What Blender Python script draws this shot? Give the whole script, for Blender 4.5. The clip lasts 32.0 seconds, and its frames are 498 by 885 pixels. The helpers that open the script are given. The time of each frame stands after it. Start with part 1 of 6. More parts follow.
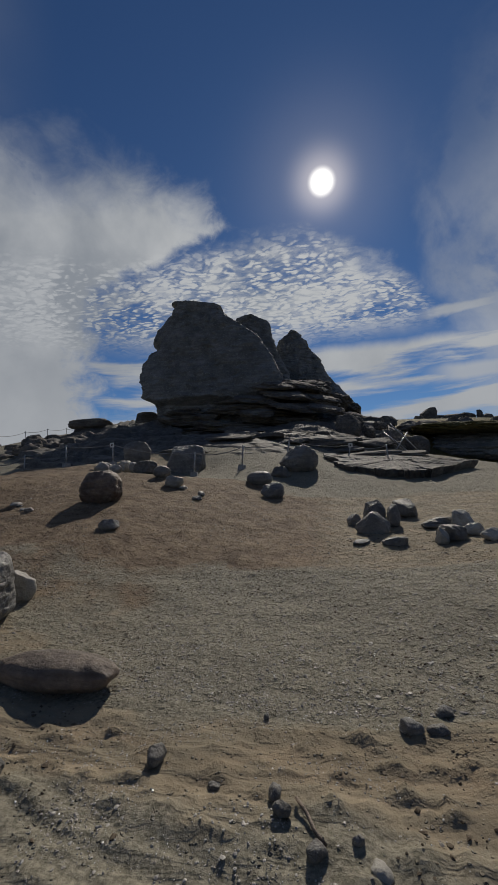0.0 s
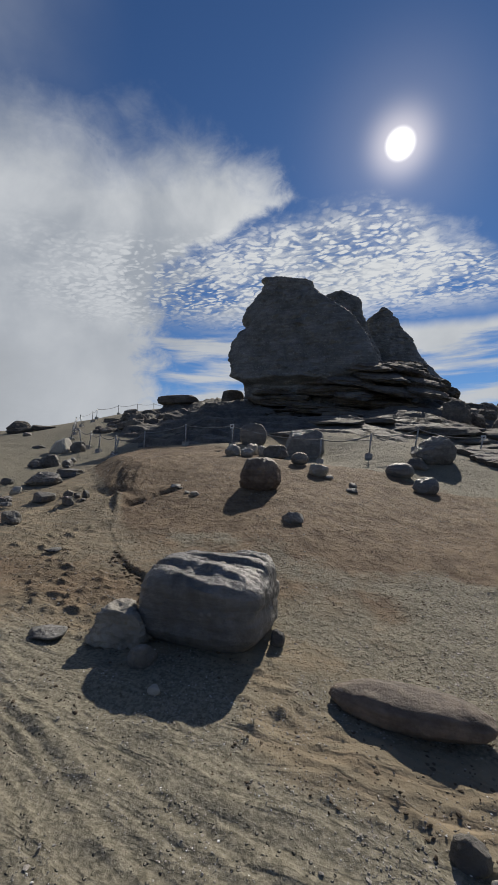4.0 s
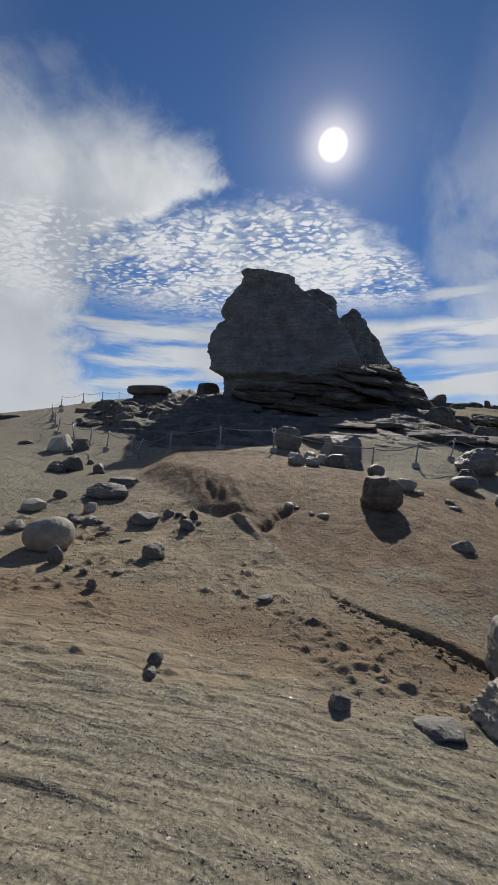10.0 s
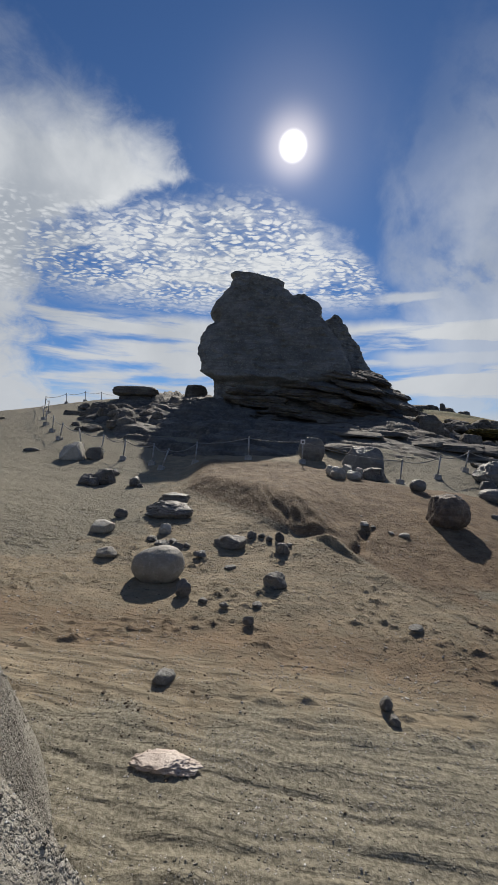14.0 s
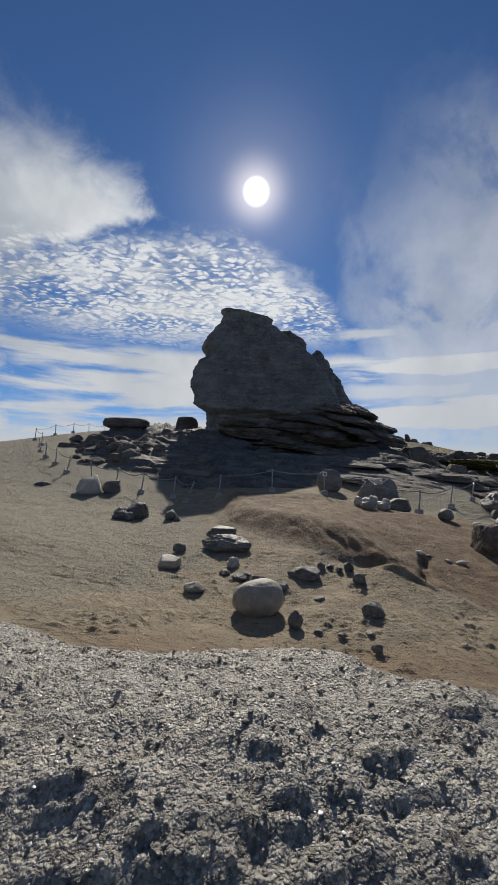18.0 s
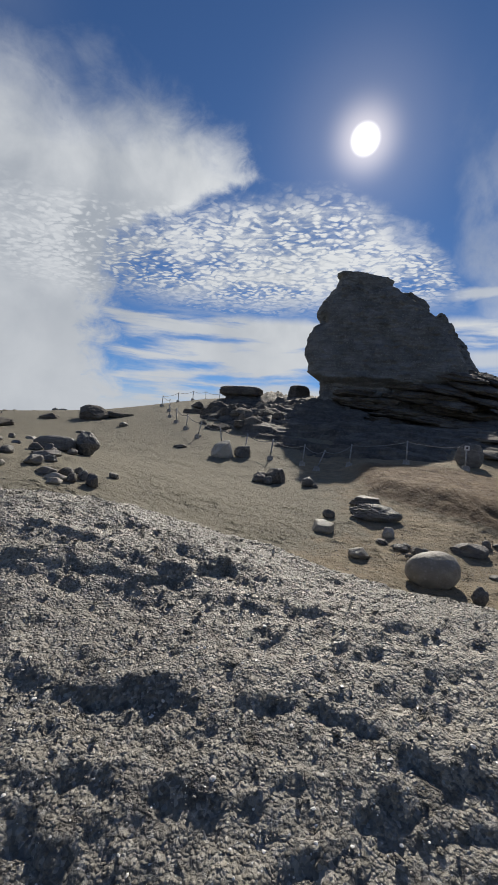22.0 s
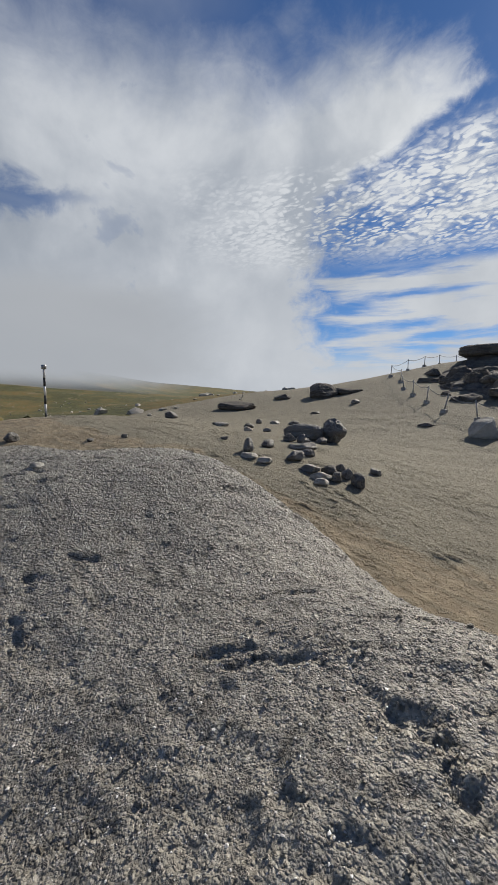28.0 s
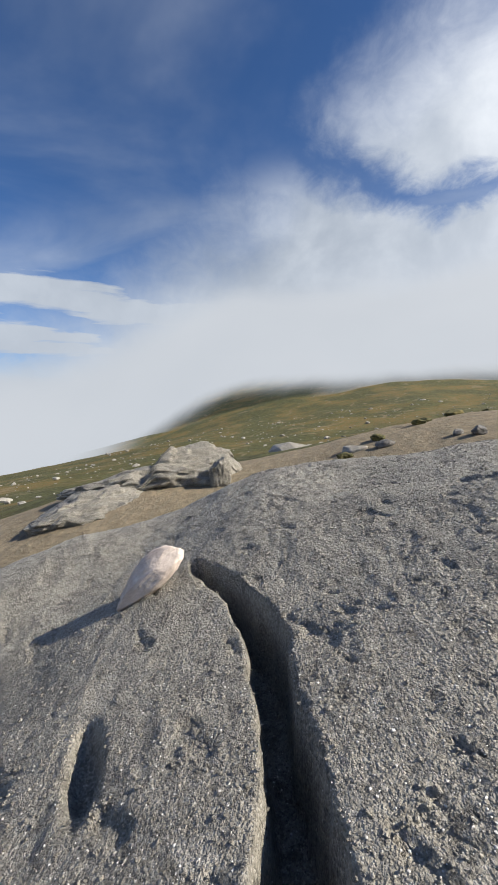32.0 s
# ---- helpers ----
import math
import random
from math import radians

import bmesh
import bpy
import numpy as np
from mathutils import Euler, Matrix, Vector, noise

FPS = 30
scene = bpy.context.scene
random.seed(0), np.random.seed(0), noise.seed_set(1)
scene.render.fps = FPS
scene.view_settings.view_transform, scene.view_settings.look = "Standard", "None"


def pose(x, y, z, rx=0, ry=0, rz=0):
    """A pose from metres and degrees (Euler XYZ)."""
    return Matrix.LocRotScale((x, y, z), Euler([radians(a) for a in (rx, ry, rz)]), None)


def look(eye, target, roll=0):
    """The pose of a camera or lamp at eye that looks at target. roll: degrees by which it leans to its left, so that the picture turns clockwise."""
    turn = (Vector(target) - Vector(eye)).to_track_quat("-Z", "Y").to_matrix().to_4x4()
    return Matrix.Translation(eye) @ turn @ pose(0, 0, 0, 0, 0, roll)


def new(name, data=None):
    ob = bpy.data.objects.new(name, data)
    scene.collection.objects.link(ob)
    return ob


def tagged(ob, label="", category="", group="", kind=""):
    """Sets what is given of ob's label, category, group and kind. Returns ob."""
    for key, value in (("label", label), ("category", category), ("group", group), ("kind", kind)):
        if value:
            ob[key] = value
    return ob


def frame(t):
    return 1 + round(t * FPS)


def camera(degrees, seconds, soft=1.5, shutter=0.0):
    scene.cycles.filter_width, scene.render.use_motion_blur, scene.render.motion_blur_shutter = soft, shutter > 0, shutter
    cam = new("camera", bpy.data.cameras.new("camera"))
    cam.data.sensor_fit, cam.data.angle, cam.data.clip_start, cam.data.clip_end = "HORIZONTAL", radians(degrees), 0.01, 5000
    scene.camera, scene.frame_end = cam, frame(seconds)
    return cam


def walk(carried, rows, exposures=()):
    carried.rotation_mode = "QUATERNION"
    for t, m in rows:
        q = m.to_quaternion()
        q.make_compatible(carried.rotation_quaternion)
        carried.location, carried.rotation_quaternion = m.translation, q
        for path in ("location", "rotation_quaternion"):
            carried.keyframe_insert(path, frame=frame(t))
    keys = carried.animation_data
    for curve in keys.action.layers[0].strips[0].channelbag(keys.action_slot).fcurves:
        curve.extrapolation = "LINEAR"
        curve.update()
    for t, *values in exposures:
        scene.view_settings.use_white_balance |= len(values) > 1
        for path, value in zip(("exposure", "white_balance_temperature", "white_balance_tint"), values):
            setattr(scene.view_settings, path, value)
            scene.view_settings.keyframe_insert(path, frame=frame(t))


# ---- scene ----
cam = camera(62.9, 32.0)
PATH = [
    (0, 6.61, 0.656, 0.367, 94.42, 2.76, 11.45),
    (0.5, 6.333, 0.745, 0.365, 93.49, 2.76, 14.16),
    (1, 6.157, 0.814, 0.421, 93, 2.44, 17.26),
    (1.5, 6.01, 0.788, 0.438, 93.11, 1.75, 20.32),
    (2, 5.778, 0.699, 0.411, 93.2, 0.46, 22.8),
    (2.5, 5.466, 0.609, 0.476, 93.68, -0.32, 22.45),
    (4.5, 4.52, 0.471, 0.675, 90.55, -0.52, 16.6),
    (5, 4.259, 0.421, 0.744, 89.84, -1.11, 12.89),
    (5.5, 4.026, 0.468, 0.793, 89.3, -1.38, 10.14),
    (6, 3.791, 0.443, 0.812, 89.25, -1.71, 8.3),
    (6.5, 3.564, 0.402, 0.877, 89.63, -1.78, 7.34),
    (7, 3.369, 0.428, 0.907, 90.23, -1.8, 7.03),
    (7.5, 3.111, 0.413, 0.961, 90.76, -1.7, 7.5),
    (8, 2.821, 0.441, 0.95, 90.76, -1.74, 8.58),
    (8.5, 2.496, 0.411, 0.968, 90.46, -1.81, 9.9),
    (9, 2.141, 0.353, 0.969, 90.05, -1.77, 10.85),
    (9.5, 1.803, 0.299, 0.981, 89.93, -1.79, 10.5),
    (10, 1.504, 0.197, 1.029, 90.08, -1.77, 9.22),
    (10.5, 1.224, 0.116, 1.078, 90.26, -1.67, 7.45),
    (11, 0.956, 0.088, 1.161, 90.28, -1.5, 6.03),
    (11.5, 0.719, 0.023, 1.18, 90.11, -1.46, 4.84),
    (12, 0.474, -0.024, 1.205, 89.93, -1.4, 3.52),
    (12.5, 0.25, 0.02, 1.263, 89.66, -1.3, 1.95),
    (13, 0.003, 0.002, 1.28, 89.74, -1.22, 0.23),
    (13.5, -0.239, -0.052, 1.348, 89.97, -1.4, 0.37),
    (14, -0.486, -0.051, 1.346, 89.91, -2.24, 3.36),
    (14.5, -0.72, -0.09, 1.362, 90.04, -2.59, 6.18),
    (16.5, -1.524, -0.216, 1.35, 91.85, -1.64, 3.32),
    (17, -1.722, -0.242, 1.334, 91.42, -1.98, 1.06),
    (17.5, -1.921, -0.267, 1.342, 91.13, -2.3, 1.01),
    (18, -2.156, -0.355, 1.345, 94.36, -1.82, -1.45),
    (18.5, -2.348, -0.396, 1.32, 94.11, -1.51, -1.84),
    (19, -2.505, -0.401, 1.327, 93.45, -0.89, -2.68),
    (19.5, -2.602, -0.455, 1.318, 92.74, -0.27, -3.6),
    (20, -2.674, -0.471, 1.306, 91.73, -0.21, -3.03),
    (20.5, -2.722, -0.453, 1.294, 90.67, -1.26, 0.46),
    (21, -2.781, -0.483, 1.289, 89.96, -2.48, 4.97),
    (21.5, -2.904, -0.546, 1.276, 89.51, -3.58, 9.15),
    (22, -3.166, -0.521, 1.263, 89.38, -3.99, 11.89),
    (22.5, -3.397, -0.489, 1.415, 89.68, -3.29, 10.33),
    (23, -3.558, -0.492, 1.463, 89.8, -2.82, 5.23),
    (23.5, -3.683, -0.461, 1.479, 89.24, -2.62, 2.33),
    (24, -3.796, -0.325, 1.529, 88.36, -2.64, 1.38),
    (24.5, -3.861, -0.229, 1.597, 87.67, -2.82, 1.68),
    (26.5, -4.133, -0.156, 1.637, 88.55, -1.07, 15.88),
    (27, -4.146, -0.172, 1.641, 87.69, -0.92, 23.4),
    (27.5, -4.216, -0.152, 1.617, 85.93, -0.68, 32.03),
    (28, -4.256, -0.139, 1.614, 83.79, -0.24, 41.22),
    (28.5, -4.301, -0.173, 1.597, 82.14, 0.33, 50.47),
    (29, -4.383, -0.256, 1.579, 81.4, 1.23, 59.17),
    (29.5, -4.438, -0.328, 1.584, 81.54, 2.07, 67.17),
    (30, -4.486, -0.415, 1.586, 82.12, 2.7, 74.54),
    (30.5, -4.507, -0.504, 1.589, 82.85, 2.93, 81.2),
    (31, -4.543, -0.536, 1.581, 83.38, 2.72, 87.13),
    (31.5, -4.593, -0.536, 1.58, 83.75, 2.34, 92.45),
    (32, -4.622, -0.547, 1.589, 83.98, 2.22, 97.9),
]
walk(cam, [(t, pose(*p)) for t, *p in PATH],
     exposures=[(0.0, -0.78), (2.2, -0.60), (4.6, -0.20), (8.0, -0.14), (14.0, -0.12), (17.0, -0.12), (24.5, -0.15), (26.5, -0.1), (29.0, -0.05), (30.5, 0.28), (32.0, 0.56)])

# ---- world and sun ----
SUN_EL, SUN_AZ = radians(36.0), radians(1.2)     # height, and turn from +y towards +x
SUN_DIR = Vector((math.sin(SUN_AZ) * math.cos(SUN_EL), math.cos(SUN_AZ) * math.cos(SUN_EL), math.sin(SUN_EL)))


class Nodes:
    """A short hand for node trees."""

    def __init__(self, tree):
        self.tree = tree
        tree.nodes.clear()

    def add(self, kind, inputs=None, operation=None, use_clamp=False, feature=None, interpolation_type=None, blend_type=None, attribute_name=None):
        n = self.tree.nodes.new(kind)
        if operation:
            n.operation = operation
        if use_clamp:
            n.use_clamp = True
        if feature:
            n.feature = feature
        if interpolation_type:
            n.interpolation_type = interpolation_type
        if blend_type:
            n.data_type, n.blend_type = "RGBA", blend_type
        if attribute_name:
            n.attribute_name = attribute_name
        for key, value in (inputs or {}).items():
            socket = n.inputs[key]
            if isinstance(value, bpy.types.NodeSocket):
                self.tree.links.new(value, socket)
            else:
                socket.default_value = value
        return n

    def math(self, op, a, b=0.0, clamp=False):
        return self.add("ShaderNodeMath", {0: a, 1: b}, operation=op, use_clamp=clamp).outputs[0]

    def noise(self, vec, scale, detail=4.0, rough=0.55, dist=0.0):
        return self.add("ShaderNodeTexNoise", {"Vector": vec, "Scale": scale, "Detail": detail, "Roughness": rough, "Distortion": dist}).outputs["Fac"]

    def voronoi(self, vec, scale, feature="F1", out="Distance"):
        return self.add("ShaderNodeTexVoronoi", {"Vector": vec, "Scale": scale}, feature=feature).outputs[out]

    def ramp(self, fac, lo, hi):
        """A smooth 0..1 between two values."""
        return self.add("ShaderNodeMapRange", {"Value": fac, "From Min": lo, "From Max": hi}, interpolation_type="SMOOTHSTEP").outputs["Result"]

    def mix(self, fac, a, b, mode="MIX"):
        n = self.add("ShaderNodeMix", blend_type=mode)
        for socket, value in ((n.inputs[0], fac), (n.inputs[6], a), (n.inputs[7], b)):
            if isinstance(value, bpy.types.NodeSocket):
                self.tree.links.new(value, socket)
            else:
                socket.default_value = value if isinstance(value, (int, float)) else (*value[:3], 1)
        return n.outputs[2]

    def profile(self, fac, stops):
        """A value along rows of (at, value), straight between them."""
        out = stops[0][1]
        for (a, v), (b, u) in zip(stops, stops[1:]):
            if u != v:
                rise = self.add("ShaderNodeMapRange", {"Value": fac, "From Min": a, "From Max": b, "To Min": 0.0, "To Max": u - v}).outputs["Result"]
                out = self.math("ADD", rise, out)
        return out

    def scaled(self, vec, sx, sy, sz, rz=0.0):
        return self.add("ShaderNodeMapping", {"Vector": vec, "Scale": (sx, sy, sz), "Rotation": (0, 0, rz)}).outputs[0]


world = bpy.data.worlds.new("sky")
scene.world = world
world.use_nodes = True
w = Nodes(world.node_tree)
direction = w.add("ShaderNodeTexCoord").outputs["Generated"]
split = w.add("ShaderNodeSeparateXYZ", {0: direction})
dx, dy, dz = split.outputs
air = w.add("ShaderNodeTexSky")
air.sky_type, air.sun_disc, air.sun_elevation, air.sun_rotation = "NISHITA", False, SUN_EL, SUN_AZ
air.altitude, air.air_density, air.dust_density, air.ozone_density = 2200.0, 1.0, 0.3, 3.0
sky = air.outputs[0]
sky = w.mix(1.0, sky, (0.043, 0.061, 0.080), "MULTIPLY")
up = w.math("ADD", w.math("MAXIMUM", dz, 0.0), 0.10)
plane = w.add("ShaderNodeCombineXYZ", {0: w.math("DIVIDE", dx, up), 1: w.math("DIVIDE", dy, up), 2: 0.0}).outputs[0]
azim = w.math("ARCTAN2", dx, dy)                       # 0 towards the sun, negative to the west
elev = w.math("ARCSINE", dz)
# the cloud deck in the west, the rippled band, flat layers over the horizon, and soft heaps in the east
soft = w.math("SUBTRACT", w.noise(direction, 2.6, 7.0, 0.58, 0.25), 0.5)
torn = w.math("SUBTRACT", w.noise(direction, 7.0, 7.0, 0.62, 0.3), 0.5)
shred = w.math("SUBTRACT", w.noise(w.scaled(direction, 1.0, 1.0, 1.6), 13.0, 7.0, 0.62, 0.6), 0.5)
frayed = w.math("ADD", w.math("MULTIPLY", soft, 0.12), w.math("ADD", w.math("MULTIPLY", torn, 0.12), w.math("MULTIPLY", shred, 0.09)))
deck_top = w.profile(azim, [(-2.9, 0.12), (-2.25, 0.24), (-2.05, 0.31), (-1.84, 0.42), (-1.70, 0.48), (-1.55, 0.60), (-1.25, 0.72), (-0.95, 0.72), (-0.66, 0.68), (-0.45, 0.645), (-0.36, 0.625), (-0.24, 0.585), (-0.15, 0.50)])
deck_side = w.profile(elev, [(0.0, -0.50), (0.18, -0.55), (0.30, -0.56), (0.40, -0.52), (0.47, -0.45), (0.525, -0.33), (0.565, -0.22), (0.62, -0.26), (0.75, -0.40)])
deck = w.math("MULTIPLY", w.ramp(w.math("SUBTRACT", w.math("ADD", deck_top, frayed), elev), -0.06, w.profile(azim, [(-1.3, 0.26), (-0.7, 0.16), (-0.4, 0.07)])), w.ramp(w.math("SUBTRACT", w.math("ADD", deck_side, w.math("MULTIPLY", frayed, 1.6)), azim), -0.03, 0.05))
tongue_at = w.profile(azim, [(-2.1, 0.70), (-1.75, 0.60), (-1.50, 0.47), (-1.30, 0.40), (-1.15, 0.385), (-1.0, 0.38)])
tongue = w.math("ABSOLUTE", w.math("SUBTRACT", w.math("ADD", elev, w.math("MULTIPLY", frayed, 0.9)), tongue_at))
tongue = w.math("MULTIPLY", w.ramp(tongue, w.profile(azim, [(-2.1, 0.18), (-1.7, 0.10), (-1.35, 0.07), (-1.2, 0.05), (-1.05, 0.02)]), 0.0), w.ramp(azim, -1.02, -1.22))
deck = w.math("MULTIPLY", deck, w.math("SUBTRACT", 1.0, w.math("MULTIPLY", tongue, 0.9)))
deck = w.math("MULTIPLY", deck, w.math("ADD", 0.78, w.ramp(w.noise(direction, 5.0, 7.0, 0.6, 0.3), 0.32, 0.52), True))
# ripples: puffs in rows, denser towards the middle of the band
bent = w.add("ShaderNodeVectorMath", {0: plane, 1: w.add("ShaderNodeVectorMath", {0: w.add("ShaderNodeTexNoise", {"Vector": plane, "Scale": 9.0, "Detail": 5.0}).outputs["Color"], "Scale": 0.13}, operation="SCALE").outputs[0]}).outputs[0]
cell = w.voronoi(w.scaled(bent, 1.0, 1.5, 1.0, 0.35), 24.0)
wisp = w.noise(w.scaled(bent, 1.0, 2.0, 1.0, 0.35), 16.0, 5.0, 0.6)
puffs = w.math("ADD", w.ramp(cell, 0.62, 0.10), w.math("MULTIPLY", w.math("SUBTRACT", wisp, 0.5), 1.7))
patch = w.noise(w.scaled(plane, 1.0, 1.6, 1, 0.3), 2.2, 4.0, 0.55, 0.3)
band_top = w.profile(azim, [(-0.75, 0.47), (-0.43, 0.485), (-0.34, 0.515), (-0.24, 0.530), (-0.14, 0.545), (-0.04, 0.540), (0.07, 0.505), (0.17, 0.450), (0.23, 0.385), (0.30, 0.30)])
band = w.math("MULTIPLY", w.ramp(w.math("SUBTRACT", w.math("ADD", band_top, w.math("ADD", w.math("MULTIPLY", torn, 0.09), w.math("MULTIPLY", shred, 0.07))), elev), -0.03, 0.05), w.ramp(w.math("ADD", elev, w.math("MULTIPLY", soft, 0.12)), 0.27, 0.36))
band = w.math("MULTIPLY", band, w.math("MULTIPLY", w.ramp(azim, -0.95, -0.60), w.ramp(azim, 0.32, 0.18)))
ripple = w.math("MULTIPLY", band, w.ramp(w.math("ADD", w.math("MULTIPLY", puffs, 0.46), w.math("MULTIPLY", patch, 1.50)), 0.40, 1.02))
# flat layers low down, and two thin bars in the east
streak_at = w.add("ShaderNodeCombineXYZ", {0: w.math("MULTIPLY", azim, 2.2), 1: w.math("MULTIPLY", w.math("ADD", elev, w.math("MULTIPLY", torn, 0.012)), 17.0), 2: 3.0}).outputs[0]
streaks = w.math("MULTIPLY", w.ramp(w.noise(streak_at, 1.0, 7.0, 0.55, 0.25), 0.40, 0.54), w.ramp(w.math("ADD", elev, w.math("MULTIPLY", torn, 0.03)), 0.30, 0.27))
streaks = w.math("MAXIMUM", streaks, w.ramp(elev, 0.13, 0.05))
for at_el, thick, west_end, east_end in ((0.333, 0.017, 0.18, 0.46), (0.268, 0.009, 0.22, 0.42), (0.20, 0.030, 0.20, 0.62)):
    bar = w.math("ABSOLUTE", w.math("SUBTRACT", w.math("ADD", elev, w.math("MULTIPLY", torn, 0.03)), at_el))
    bar = w.math("MULTIPLY", w.ramp(bar, thick, thick * 0.25), w.math("MULTIPLY", w.ramp(azim, west_end, west_end + 0.10), w.ramp(azim, east_end, east_end - 0.12)))
    streaks = w.math("MAXIMUM", streaks, w.math("MULTIPLY", bar, 0.85))
wisps = w.math("MULTIPLY", w.ramp(w.noise(w.scaled(plane, 0.9, 0.7, 1, 0.6), 1.3, 6.0, 0.5, 0.5), 0.38, 0.75), w.math("MULTIPLY", w.ramp(azim, -0.6, -1.1), 0.45))
heaps = w.math("MULTIPLY", w.ramp(w.math("ADD", azim, w.math("MULTIPLY", soft, 0.9)), 0.20, 0.46), w.ramp(w.math("ADD", elev, w.math("MULTIPLY", soft, 0.7)), 0.82, 0.36))
heaps = w.math("MULTIPLY", heaps, w.math("ADD", 0.30, w.ramp(w.noise(direction, 4.2, 7.0, 0.58, 0.4), 0.36, 0.56), True))
heaps = w.math("MULTIPLY", heaps, w.ramp(azim, 1.9, 1.2))
cloud = w.math("MAXIMUM", w.math("MAXIMUM", ripple, streaks), w.math("MAXIMUM", w.math("MAXIMUM", deck, wisps), w.math("MULTIPLY", heaps, 0.72)))
toward = w.add("ShaderNodeVectorMath", {0: direction, 1: tuple(SUN_DIR)}, operation="DOT_PRODUCT").outputs["Value"]
angle = w.math("ARCCOSINE", w.math("MINIMUM", toward, 1.0))
shade = w.ramp(w.math("ADD", w.noise(direction, 4.5, 6.0, 0.55, 0.2), w.math("ADD", w.math("MULTIPLY", ripple, 0.20), w.math("MULTIPLY", w.math("SUBTRACT", puffs, 0.5), w.math("MULTIPLY", band, 0.22)))), 0.28, 0.74)
cloud_col = w.mix(shade, (0.39, 0.43, 0.49), (0.66, 0.69, 0.73))
cloud_col = w.mix(w.math("MULTIPLY", w.ramp(elev, 0.36, 0.16), 0.6), cloud_col, (0.60, 0.63, 0.67))
cloud_col = w.mix(1.0, cloud_col, w.mix(w.ramp(angle, 0.75, 0.12), w.mix(w.ramp(angle, 1.6, 0.8), (0.64, 0.67, 0.71), (1, 1, 1)), (1.22, 1.20, 1.16)), "MULTIPLY")
sky_all = w.mix(cloud, sky, cloud_col)
halo = w.math("ADD", w.math("MULTIPLY", w.math("POWER", w.ramp(angle, 0.115, 0.012), 2.4), 1.0), w.math("MULTIPLY", w.math("POWER", w.ramp(angle, 0.34, 0.02), 3.0), 0.22))
disc = w.ramp(angle, 0.032, 0.008)
glow = w.mix(halo, (0, 0, 0), (0.62, 0.53, 0.43))
sky_all = w.mix(1.0, sky_all, glow, "ADD")
sky_all = w.mix(disc, sky_all, (3.5, 3.4, 3.2))
w.add("ShaderNodeOutputWorld", {0: w.add("ShaderNodeBackground", {0: sky_all, 1: 1.0}).outputs[0]})

sun_lamp = bpy.data.lights.new("sun", "SUN")
sun_lamp.energy, sun_lamp.angle, sun_lamp.color = 5.0, radians(0.6), (1.0, 0.92, 0.80)
sun = new("sun", sun_lamp)
sun.matrix_world = look(SUN_DIR * 60, (0, 0, 0))


